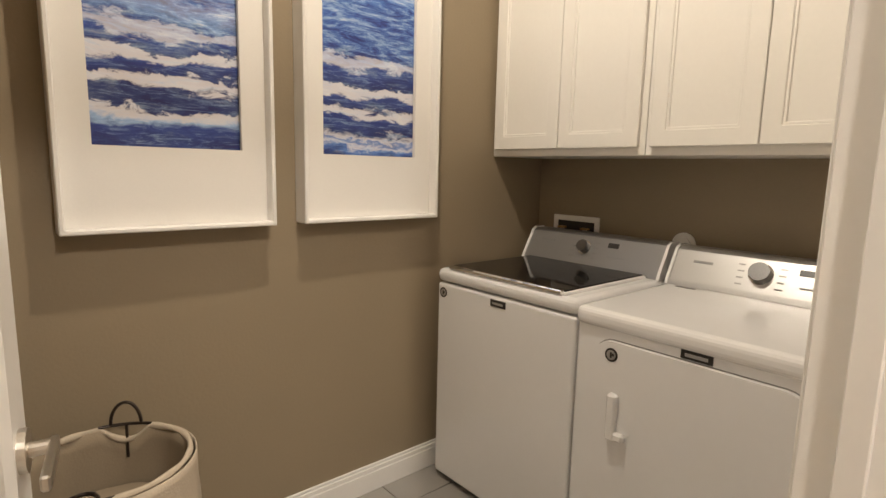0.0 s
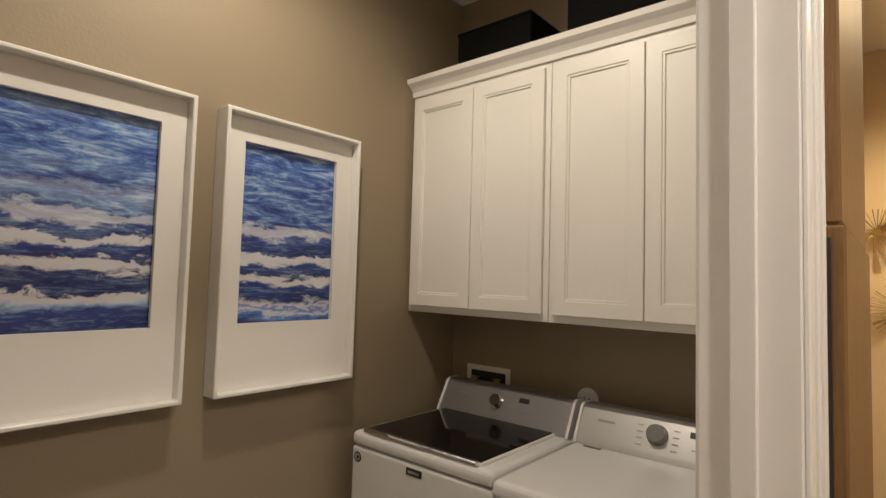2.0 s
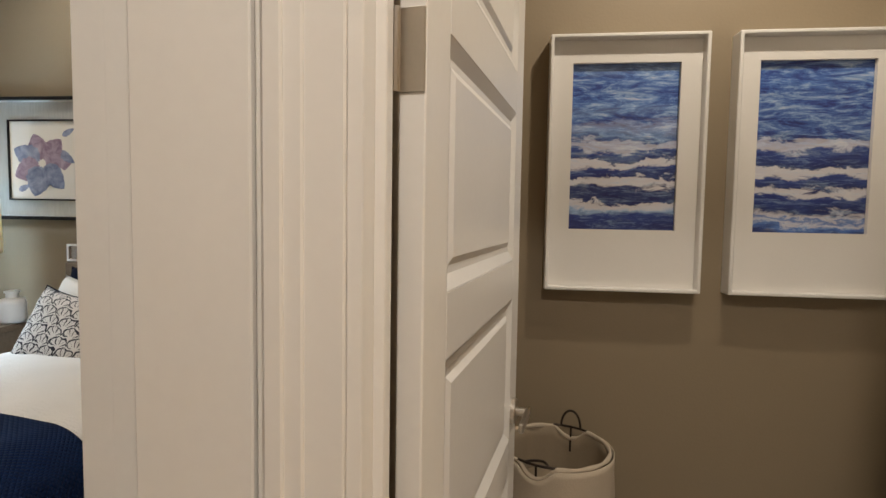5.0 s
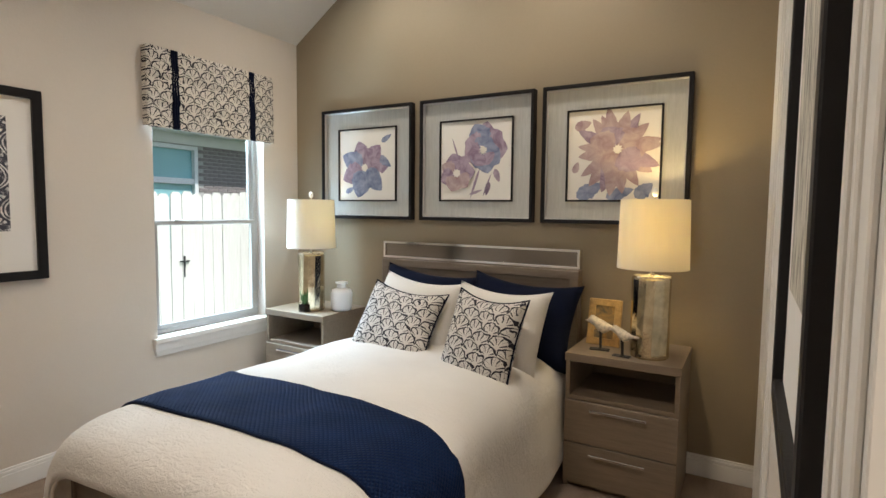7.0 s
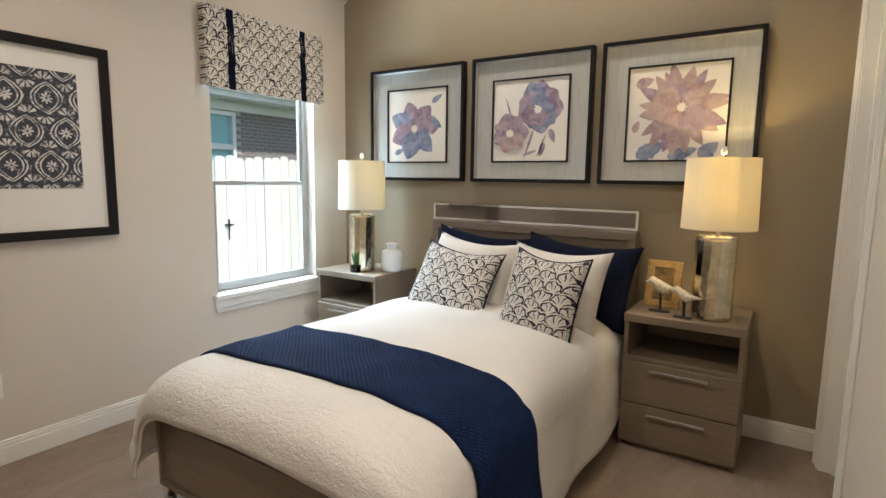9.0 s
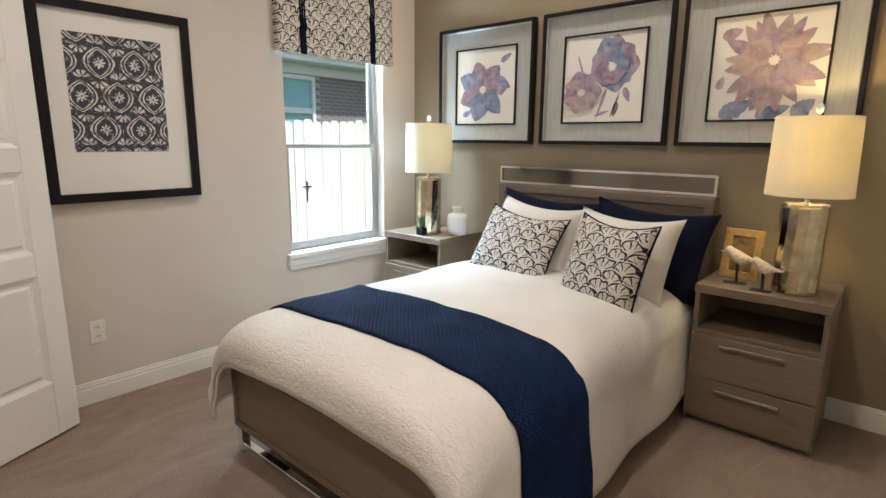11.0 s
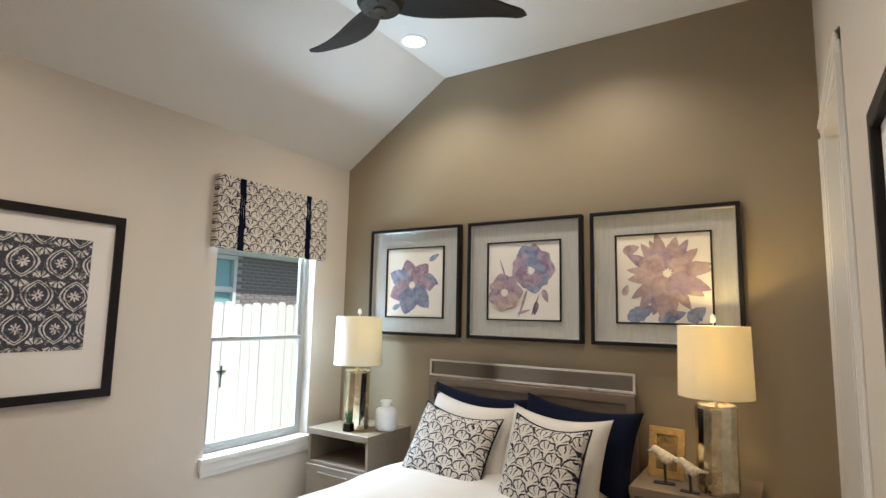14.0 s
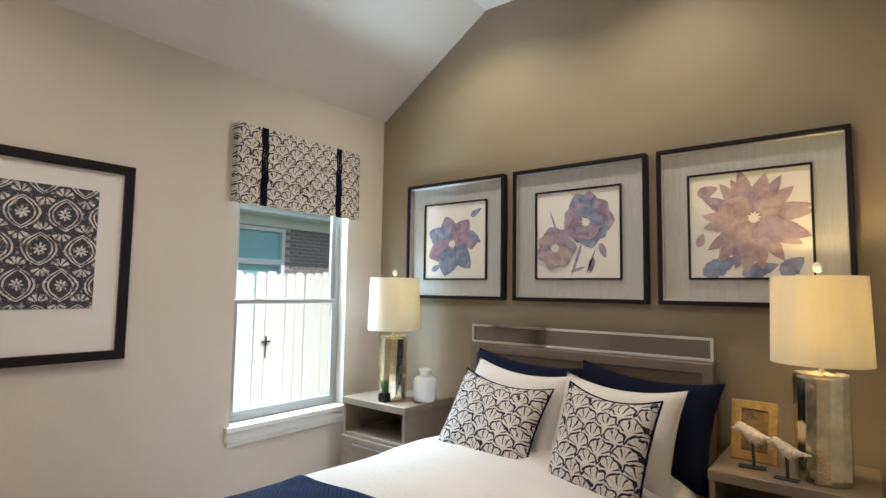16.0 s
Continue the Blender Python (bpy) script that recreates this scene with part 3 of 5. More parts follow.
jamb("door_jamb_bedroom", "x", -0.62, EJ, DO[2], XE - 0.001, XE + 0.131, (XE + 0.05, XE + 0.085))


# ---- doors ----
def panel_door(name, width, height, label):
    """A panelled leaf standing along +x from its hinge edge, 35 mm thick about y = 0."""
    d = thing(name, (0, 0, 0), label, "door", kind="structure")
    st, t = 0.105, 0.0175
    rails = ((0.012, 0.27), (0.77, 0.87), (1.225, 1.325), (1.68, 1.78), (height - 0.12, height))
    for x0, x1 in ((0, st), (width - st, width)):
        part("stile", boxes(((x0, -t, 0.012), (x1, t, height)), bev=0.002), M["trim"], d)
    for k, (r0, r1) in enumerate(rails):
        part("rail", boxes(((st, -t, r0), (width - st, t, r1)), bev=0.002), M["trim"], d)
        if k + 1 < len(rails):
            z, gap = r1, rails[k + 1][0] - r1
            bm = boxes(((st, -0.007, z), (width - st, 0.007, z + gap)))
            for s in (-1, 1):
                vs = []
                for inset, y in ((0.0, 0.0172), (0.022, 0.0075), (0.034, 0.0075), (0.046, 0.013)):
                    vs.append([bm.verts.new((x, s * y, zz)) for x, zz in ((st + inset, z + inset), (width - st - inset, z + inset), (width - st - inset, z + gap - inset), (st + inset, z + gap - inset))])
                for p, q in zip(vs, vs[1:]):
                    for j in range(4):
                        bm.faces.new((p[j], p[(j + 1) % 4], q[(j + 1) % 4], q[j]))
                bm.faces.new(vs[-1])
            part("panel", bm, M["trim"], d)
    return d


def lever(d, x, z, sides=(-1, 1), toward=-1):
    for s in sides:
        h = part("door_handle", tube([(x, s * 0.017, z), (x, s * 0.028, z)], 0.032, 24), M["nickel"], d, "satin nickel lever handle")
        part("stem", tube([(x, s * 0.026, z), (x, s * 0.062, z)], 0.011, 14), M["nickel"], h)
        part("lever", boxes(((x + 0.012, s * 0.052, z - 0.011), (x + toward * 0.115, s * 0.064, z + 0.011)), bev=0.003), M["nickel"], h)


laundry_door = panel_door("door_laundry", 0.80, 2.43, "white painted panelled door, open into the laundry")
lever(laundry_door, 0.735, 0.93)
for hz in (0.25, 0.95, 1.63, 2.20):
    hg = part("hinge", boxes(((-0.0025, -0.0165, hz - 0.05), (0.0005, 0.0165, hz + 0.05)), bev=0.0008), M["nickel"], laundry_door, "satin nickel butt hinge")
    part("knuckle", tube([(-0.006, 0.020, hz - 0.05), (-0.006, 0.020, hz + 0.05)], 0.006, 10), M["nickel"], hg)
laundry_door.matrix_basis = pose(-0.072, 0.338, 0, 0, 0, 80.3)
closet_door = panel_door("door_side", 0.86, 2.43, "white painted panelled door standing open near the window wall")
closet_door.matrix_basis = pose(-3.145, -0.385, 0, 0, 0, 115.7)
shut = panel_door("door_closet", DO[1] - DO[0] - 0.05, 2.40, "white painted closet door, closed")
shut.matrix_basis = pose(XE + 0.10, DO[0] + 0.02, 0, 0, 0, 90)


# ---- window ----
def window():
    y0, y1, z0, z1 = WO
    w = thing("window_1", (XW - 0.09, (y0 + y1) / 2, z0), "single-hung window with taupe vinyl frame and white sill", "window", kind="structure")
    xa, xb = XW - 0.125, XW - 0.075
    part("window_frame", ring_frame(bmesh.new(), y0, y1, z0 + 0.05, z1, 0.032, xa, xb, 0.003, "x"), M["vinyl"], w)
    for nm, za, zb, dx in (("upper_sash", 1.310, z1 - 0.032, -0.012), ("lower_sash", z0 + 0.082, 1.341, 0.012)):
        s = part(nm, ring_frame(bmesh.new(), y0 + 0.032, y1 - 0.032, za, zb, 0.03, xa + 0.018 + dx, xb - 0.006 + dx, 0.003, "x"), M["vinyl"], w)
        g = part("pane", boxes(((XW - 0.101 + dx, y0 + 0.06, za + 0.028), (XW - 0.097 + dx, y1 - 0.06, zb - 0.028))), M["clear"], s, "clear glass pane")
        g.visible_shadow = False
    for yy in (1.956, 2.395):
        part("sash_lock", boxes(((XW - 0.078, yy - 0.03, 1.341), (XW - 0.062, yy + 0.03, 1.349)), bev=0.002), M["trim"], w)
    part("window_sill", boxes(((XW - 0.12, y0, z0), (XW, y1, z0 + 0.05)), ((XW - 0.001, y0 - 0.035, z0 + 0.018), (XW + 0.04, y1 + 0.035, z0 + 0.05)), bev=0.003), M["trim"], w, "white painted sill")
    bm = boxes(((XW, y0 - 0.03, z0 - 0.035), (XW + 0.026, y1 + 0.03, z0 + 0.018)), bev=0.003)
    slab(bm, (XW, y0 - 0.02, z0 - 0.065), (XW + 0.016, y1 + 0.02, z0 - 0.035), 0.003)
    part("apron", bm, M["trim"], w)
    return w


window()


def roman_shade():
    y0, y1, z0, z1 = 1.695, 2.656, 1.905, 2.386
    s = thing("roman_shade", (XW + 0.03, (y0 + y1) / 2, z0), "fan-print roman shade with two navy stripes", "window shade")

    def sheet(a, b, lift):
        def fn(u, v):
            k = v * 3
            f = k - math.floor(min(k, 2.9999))
            x = XW + 0.045 + lift + 0.011 * (1 - f) ** 1.6 + 0.003 * math.sin(u * 19 + v * 7)
            return (x, a + (b - a) * u, z0 + (z1 - z0) * v)
        return grid(fn, 24, 36, -0.004)
    part("cloth", sheet(y0, y1, 0.0), M["fansw"], s, smooth=True)
    for yy in (1.877, 2.463):
        part("stripe", sheet(yy - 0.024, yy + 0.024, 0.004), M["navy"], s, "navy ribbon stripe", smooth=True)
    part("headrail", boxes(((XW, y0 + 0.003, z1 - 0.05), (XW + 0.042, y1 - 0.003, z1 - 0.004)), bev=0.003), M["mat"], s)
    for yy in (y0 + 0.002, y1 - 0.006):
        part("side_return", boxes(((XW + 0.001, yy, z0 + 0.01), (XW + 0.046, yy + 0.004, z1 - 0.003))), M["fansw"], s)


roman_shade()


# ---- pictures ----
def framed(name, label, x0, x1, z0, z1, fw, depth, fmat, matmat, art, inner, axis="y", face=0.0, out=-1, group="", lip=None, glass=True):
    """A framed picture on a wall: frame, mat, art and glass. out is the way it faces along axis."""
    at = ((x0 + x1) / 2, face, z0) if axis == "y" else (face, (x0 + x1) / 2, z0)
    p = thing(name, at, label, "picture", group)

    def bx(a, b, d0, d1, bev=0.0):
        if axis == "y":
            return boxes(((a[0], face + out * d0, a[1]), (b[0], face + out * d1, b[1])), bev=bev)
        return boxes(((face + out * d0, a[0], a[1]), (face + out * d1, b[0], b[1])), bev=bev)
    part("frame", ring_frame(bmesh.new(), x0, x1, z0, z1, fw, face + out * 0.001, face + out * depth, 0.003, axis), fmat, p)
    if lip:
        part("inner_lip", ring_frame(bmesh.new(), x0 + fw, x1 - fw, z0 + fw, z1 - fw, lip[0], face + out * 0.003, face + out * (depth - 0.012), 0.002, axis), lip[1], p)
    part("mat_board", bx((x0 + fw * 0.8, z0 + fw * 0.8), (x1 - fw * 0.8, z1 - fw * 0.8), 0.002, 0.012), matmat, p)
    a = part("art_print", bx((inner[0], inner[2]), (inner[1], inner[3]), 0.012, 0.0145), art, p)
    return p, a


def wave_picture(x0, art):
    """A deep box frame; a thick mat stands in front of the sunken print."""
    z0, z1, x1 = 1.145, 2.13, x0 + 0.588
    p = thing("wave_picture", ((x0 + x1) / 2, LN, z0), "abstract blue and white wave print in a deep white shadow frame", "picture", "laundry pictures")
    part("frame", ring_frame(bmesh.new(), x0, x1, z0, z1, 0.014, LN - 0.001, LN - 0.078, 0.003), M["trim"], p)
    a0, a1, b0, b1 = x0 + 0.092, x1 - 0.092, 1.385, 2.03
    mt = boxes(((x0 + 0.0145, LN - 0.020, z0 + 0.0145), (a0, LN - 0.036, z1 - 0.0145)), ((a1, LN - 0.020, z0 + 0.0145), (x1 - 0.0145, LN - 0.036, z1 - 0.0145)),
               ((a0, LN - 0.020, z0 + 0.0145), (a1, LN - 0.036, b0)), ((a0, LN - 0.020, b1), (a1, LN - 0.036, z1 - 0.0145)))
    part("mat_board", mt, M["mat"], p, "thick white mat board")
    part("backing", boxes(((x0 + 0.0145, LN - 0.002, z0 + 0.0145), (x1 - 0.0145, LN - 0.012, z1 - 0.0145))), M["mat"], p)
    part("art_print", boxes(((a0 - 0.004, LN - 0.0125, b0 - 0.004), (a1 + 0.004, LN - 0.016, b1 + 0.004))), art, p)


wave_picture(0.198, M["wave1"])
wave_picture(0.887, M["wave2"])
framed("tile_print_picture", "charcoal tile-pattern print in a wide black frame", 0.441, 1.162, 1.054, 2.005, 0.044, 0.032, M["frameblack"], M["mat"], M["medal"], (0.572, 1.011, 1.301, 1.862), "x", XW, 1)
framed("strand_print_picture", "grey strand print on cream in a black frame", 0.43, 1.10, 1.05, 1.975, 0.042, 0.03, M["frameblack"], M["mat"], M["strands"], (0.56, 0.97, 1.29, 1.84), "x", XE, -1)


def petal(bm, cx, cz, ang, length, width, y, wob=0.0):
    """One flat brush-stroke petal on the plane y."""
    c, s = math.cos(ang), math.sin(ang)
    pts = []
    for k in range(14):
        t = k / 13
        pts.append((t * length, width * math.sin(math.pi * t ** 0.72) ** 0.75 * (1 + wob * math.sin(k * 2.3))))
    loop = pts + [(a, -b * (1 - wob * math.cos(k * 1.7))) for k, (a, b) in enumerate(pts[::-1][1:-1])]
    vs = [bm.verts.new((cx + a * c - b * s, y, cz + a * s + b * c)) for a, b in loop]
    bm.faces.new(vs)


def flower_picture(x0, which, label):
    p, a = framed("flower_picture", label, x0, x0 + 0.82, 1.357, 2.162, 0.022, 0.05, M["frameblack"], M["silvermat"], M["paper"], (x0 + 0.152, x0 + 0.669, 1.493, 2.010), face=YN,
                  group="flower pictures", lip=(0.006, M["console"]))
    part("art_border", ring_frame(bmesh.new(), x0 + 0.145, x0 + 0.676, 1.486, 2.017, 0.010, YN - 0.012, YN - 0.026, 0.001), M["frameblack"], p)
    cx, cz = x0 + 0.4105, 1.7515
    y = YN - 0.0152
    rnd = random.Random(which)
    blooms = {0: [(-0.02, -0.02, 0.21, 7, 0.066, ("plum", "blue"))], 1: [(0.06, 0.08, 0.15, 9, 0.072, ("plum", "blue")), (0.06, 0.06, 0.09, 6, 0.05, ("blue", "plum")), (-0.13, -0.08, 0.115, 7, 0.055, ("plum", "rose"))], 2: [(0.02, 0.02, 0.235, 19, 0.034, ("rose", "plum")), (0.03, 0.03, 0.15, 9, 0.06, ("rose", "plum"))]}[which]
    for b, (dx, dz, ln, n, wd, cols) in enumerate(blooms):
        y = YN - 0.0152 - 0.0045 * b
        for k in range(n):
            bm = bmesh.new()
            ang = 2 * math.pi * k / n + rnd.uniform(-0.12, 0.12)
            petal(bm, cx + dx + 0.022 * math.cos(ang), cz + dz + 0.022 * math.sin(ang), ang, ln * rnd.uniform(0.8, 1.0), wd * rnd.uniform(0.95, 1.4), y - 0.0002 * k, 0.05)
            part("petal", bm, M[cols[1] if math.sin(ang) < -0.4 and which != 2 else cols[k % 5 == 3]], p)
        bm = bmesh.new()
        for k in range(9):
            petal(bm, cx + dx, cz + dz, k * 0.7, 0.03, 0.006, y - 0.0042 - 0.0002 * k, 0.1)
        part("flower_centre", bm, M["paper"], p)
    bits = {0: [(0.13, 0.16, 0.5, 0.10, 0.02, "blue"), (0.10, 0.06, -0.6, 0.14, 0.03, "blue"), (-0.2, -0.2, 0.4, 0.09, 0.02, "blue"), (0.16, -0.16, 2.0, 0.12, 0.03, "paper")],
            1: [(0.03, -0.06, -1.9, 0.20, 0.009, "plum"), (-0.04, -0.22, 0.3, 0.10, 0.009, "plum"), (0.14, -0.06, -1.2, 0.09, 0.02, "plum"), (0.10, -0.14, -1.8, 0.09, 0.018, "plum"), (-0.12, 0.0, 1.9, 0.16, 0.006, "plum"), (0.06, -0.23, 1.2, 0.16, 0.006, "plum")],
            2: [(-0.2, -0.243, 0.5, 0.17, 0.045, "blue"), (-0.03, -0.243, 0.3, 0.16, 0.035, "blue"), (0.13, -0.243, 0.7, 0.12, 0.04, "blue"), (-0.22, 0.16, 0.3, 0.10, 0.03, "rose"), (-0.22, -0.1, 1.2, 0.07, 0.02, "rose")]}[which]
    y = YN - 0.0152
    for dx, dz, ang, ln, wd, col in bits:
        bm = bmesh.new()
        petal(bm, cx + dx, cz + dz, ang, ln, wd, y - 0.00007, 0.08)
        part("brush_stroke", bm, M[col], p)


flower_picture(-3.414, 0, "purple and blue watercolour flower, silver mat, black frame")
flower_picture(-2.529, 1, "plum watercolour poppies, silver mat, black frame")
flower_picture(-1.658, 2, "rose watercolour daisy, silver mat, black frame")


# ---- bed ----
BX0, BX1, BFY = -2.735, -1.375, 0.80
HX0, HX1 = -2.785, -1.390


def bed():
    b = thing("bed", ((BX0 + BX1) / 2, 1.8, 0), "grey-washed wooden bed frame with a mirrored headboard band", "bed")
    hb = part("headboard", boxes(((HX0, 2.840, 0.05), (HX1, 2.905, 1.090)), bev=0.004), M["greywood"], b)
    part("headboard_panel", ring_frame(bmesh.new(), HX0 + 0.002, HX1 - 0.002, 0.55, 1.085, 0.05, 2.825, 2.841, 0.003), M["greywood"], hb)
    part("mirror_frame", ring_frame(bmesh.new(), HX0, HX1, 1.092, 1.207, 0.016, 2.840, 2.898, 0.002), M["chrome"], b, "polished chrome frame")
    part("mirror_band", boxes(((HX0 + 0.014, 2.853, 1.106), (HX1 - 0.014, 2.867, 1.193))), M["band"], b, "mirrored metal band")
    fb = part("footboard", boxes(((BX0, BFY, 0.13), (BX1, BFY + 0.045, 0.42)), bev=0.004), M["greywood"], b)
    part("footboard_frame", ring_frame(bmesh.new(), BX0 + 0.001, BX1 - 0.001, 0.131, 0.419, 0.022, BFY - 0.010, BFY + 0.001, 0.002), M["greywood"], fb)
    for x in (BX0, BX1 - 0.035):
        part("side_rail", boxes(((x, BFY + 0.045, 0.16), (x + 0.035, 2.840, 0.38)), bev=0.004), M["greywood"], b)
        bm = boxes(((x, BFY + 0.002, 0.0), (x + 0.035, BFY + 0.042, 0.132)), bev=0.002)
        part("leg", bm, M["chrome"], b, "chrome leg")
    part("stretcher", boxes(((BX0 + 0.035, BFY + 0.006, 0.028), (BX1 - 0.035, BFY + 0.038, 0.050)), bev=0.002), M["chrome"], b, "chrome floor bar")
    mt = thing("mattress", ((BX0 + BX1) / 2, 1.8, 0.2), "white mattress on the bed frame", "mattress")
    part("body", boxes(((BX0 + 0.11, BFY + 0.10, 0.20), (BX1 - 0.11, 2.82, 0.56)), bev=0.05), M["sham"], mt)


def bed_surface(s, y, lift):
    """The duvet's surface: s runs across the bed in metres from its middle."""
    half, r, top = 0.48, 0.20, 0.655 + lift
    a = abs(s)
    cx = (BX0 + BX1) / 2
    crown = 0.022 * (1 - min(1, a / half) ** 2)
    if a < half:
        x, z = a, 0.0
    elif a < half + r * math.pi / 2:
        q = (a - half) / r
        x, z = half + r * math.sin(q), -r * (1 - math.cos(q))
    else:
        d = (a - half - r * math.pi / 2) * (0.30 + 0.70 * max(0.0, min(1.0, (y - 0.66) / 0.50)))
        x, z = half + r + d * 0.10 + 0.012 * math.sin(y * 9 + (1 if s > 0 else 2)) * min(1, d * 6), -r - d
    drop = 0.0
    f0 = BFY + 0.08
    yy = y
    if y < f0:
        q = (f0 - y)
        if q < 0.16:
            w = q / 0.16
            drop, yy = 0.10 * (1 - math.cos(w * math.pi / 2)), f0 - 0.17 * math.sin(w * math.pi / 2)
        else:
            drop, yy = 0.10 + (q - 0.16), f0 - 0.17 - 0.06 * (q - 0.16)
    n = noise.noise((s * 3.2, y * 3.0, 0.3)) * 0.016 + noise.noise((s * 8, y * 7, 2.0)) * 0.005
    z = top + crown + z - drop + n
    out = lift + n * 0.8
    x += out if a > half + r else 0
    if yy < f0 - 0.13:
        yy -= out
    return (cx + math.copysign(x, s), yy, max(z, 0.10 + lift))


bed()
dv = thing("duvet", ((BX0 + BX1) / 2, 1.6, 0.64), "white textured duvet draped over the bed", "duvet")
part("cover", grid(lambda u, v: bed_surface(-1.12 + 2.24 * u, 0.655 + 2.10 * v, 0.0), 90, 84, -0.012), M["duvet"], dv, smooth=True)
rn = thing("bed_runner", ((BX0 + BX1) / 2, 1.1, 0.67), "navy quilted bed runner across the duvet", "bed runner")
part("cloth", grid(lambda u, v: bed_surface(-1.12 + 2.38 * u, 0.94 + 0.02 * u + (0.48 - 0.08 * u) * v, 0.016), 100, 24, -0.008), M["quilt"], rn, smooth=True)

for v in (0.0, 1.0):
    part("binding", tube([bed_surface(-1.12 + 2.38 * k / 80, 0.94 + 0.02 * k / 80 + (0.48 - 0.08 * k / 80) * v, 0.017) for k in range(81)], 0.005, 6), M["navy"], rn, "navy bound edge", smooth=True)
part("hem", tube([bed_surface(-1.12 + 2.24 * k / 80, 0.656, -0.004) for k in range(81)], 0.008, 6), M["sham"], dv, "stitched white hem", smooth=True)
for sd_ in (-1.118, 1.118):
    part("hem", tube([bed_surface(sd_, 0.66 + 2.085 * k / 60, -0.004) for k in range(61)], 0.008, 6), M["sham"], dv, "stitched white hem", smooth=True)


def pillow(name, label, category, at, w, h, t, rx, rz, ry, material, piping=None, group="", seed=0):
    """A stuffed cushion standing on its lower edge; local x across, z up."""
    m = pose(*at, rx, ry, rz)
    p = thing(name, at, label, category, group)

    def fn(side):
        def g(u, v):
            a, b = 2 * u - 1, 2 * v - 1
            pinch = 1 - 0.08 * (1 - b * b) * abs(a) ** 3
            pinch2 = 1 - 0.06 * (1 - a * a) * abs(b) ** 3
            th = t / 2 * max(0.0, (1 - a ** 4) * (1 - b ** 4)) ** 0.55
            th += 0.010 * noise.noise((a * 2 + seed, b * 2, side)) * (1 - a * a) * (1 - b * b)
            sag = 0.032 * (1 - a * a) * (b > 0) * b
            return Vector((a * w / 2 * pinch, side * th, h / 2 + b * h / 2 * pinch2 - sag))
        return g
    bm = grid(fn(1), 22, 22)
    f = fn(-1)
    n = 22
    vs = [[bm.verts.new(f(i / n, j / n)) for j in range(n + 1)] for i in range(n + 1)]
    for i in range(n):
        for j in range(n):
            bm.faces.new((vs[i][j], vs[i][j + 1], vs[i + 1][j + 1], vs[i + 1][j]))
    bmesh.ops.remove_doubles(bm, verts=bm.verts[:], dist=0.0015)
    part("cushion", bm, material, p, m=m, smooth=True)
    if piping:
        g = fn(0.0)
        loop = [g(k / 20, 0) for k in range(20)] + [g(1, k / 20) for k in range(20)] + [g(1 - k / 20, 1) for k in range(20)] + [g(0, 1 - k / 20) for k in range(21)]
        part("piping", tube(loop, 0.005, 6), piping, p, "navy piped edge", m=m, smooth=True)


pillow("sleeping_pillow", "navy pillow leaning on the headboard", "pillow", (-2.32, 2.58, 0.60), 0.72, 0.48, 0.17, -20, 2, 4, M["navy"], group="navy pillows", seed=1)
pillow("sleeping_pillow", "navy pillow leaning on the headboard", "pillow", (-1.69, 2.53, 0.595), 0.69, 0.48, 0.17, -20, -6, 3, M["navy"], group="navy pillows", seed=2)
pillow("pillow_sham", "white textured pillow sham", "pillow", (-2.25, 2.32, 0.60), 0.60, 0.47, 0.19, -23, -5, 3, M["sham"], group="white pillows", seed=3)
pillow("pillow_sham", "white textured pillow sham", "pillow", (-1.72, 2.29, 0.595), 0.58, 0.46, 0.19, -22, -8, 1, M["sham"], group="white pillows", seed=4)
pillow("throw_pillow", "fan-print throw pillow with navy edge", "pillow", (-2.26, 2.13, 0.615), 0.51, 0.43, 0.16, -30, -3, 5, M["fans"], M["navy"], "throw pillows", 5)
pillow("throw_pillow", "fan-print throw pillow with navy edge", "pillow", (-1.685, 2.05, 0.595), 0.43, 0.45, 0.15, -20, -14, 2, M["fans"], M["navy"], "throw pillows", 6)


# ---- nightstands ----
def nightstand(label):
    """Built with its left front corner at the origin, 0.545 wide, 0.47 deep, 0.705 high."""
    w, d, h, t = 0.545, 0.470, 0.705, 0.022
    n = thing("nightstand", (0, 0, 0), label, "nightstand", "nightstands")
    part("top", boxes(((-0.004, -0.008, h - 0.042), (w + 0.004, d, h)), bev=0.002), M["nswood"], n)
    for x in (0, w - t):
        part("side_panel", boxes(((x, 0, 0), (x + t, d, h - 0.042)), bev=0.002), M["nswood"], n)
    part("back_panel", boxes(((t, d - 0.012, 0.02), (w - t, d, h - 0.042))), M["nswood"], n)
    part("shelf", boxes(((t, 0.004, 0.463), (w - t, d - 0.012, 0.485)), bev=0.002), M["nswood"], n)
    part("plinth", boxes(((t, 0.02, 0), (w - t, d - 0.012, 0.03))), M["nswood"], n)
    for z0, z1, hz in ((0.030, 0.240, 0.197), (0.246, 0.462, 0.428)):
        dr = part("drawer", boxes(((0.002, -0.016, z0), (w - 0.002, 0.004, z1)), bev=0.002), M["nswood"], n)
        bm = boxes(((0.135, -0.040, hz - 0.007), (0.405, -0.031, hz + 0.007)), bev=0.002)
        for x in (0.155, 0.375):
            slab(bm, (x, -0.033, hz - 0.005), (x + 0.010, -0.014, hz + 0.005))
        part("handle", bm, M["chrome"], dr, "chrome bar handle")
    return n


ns = nightstand("taupe wood nightstand with two drawers and an open niche")
ns.matrix_basis = pose(-1.342, 2.470, 0)
copy_thing(ns, pose(-3.555, 2.470, 0))


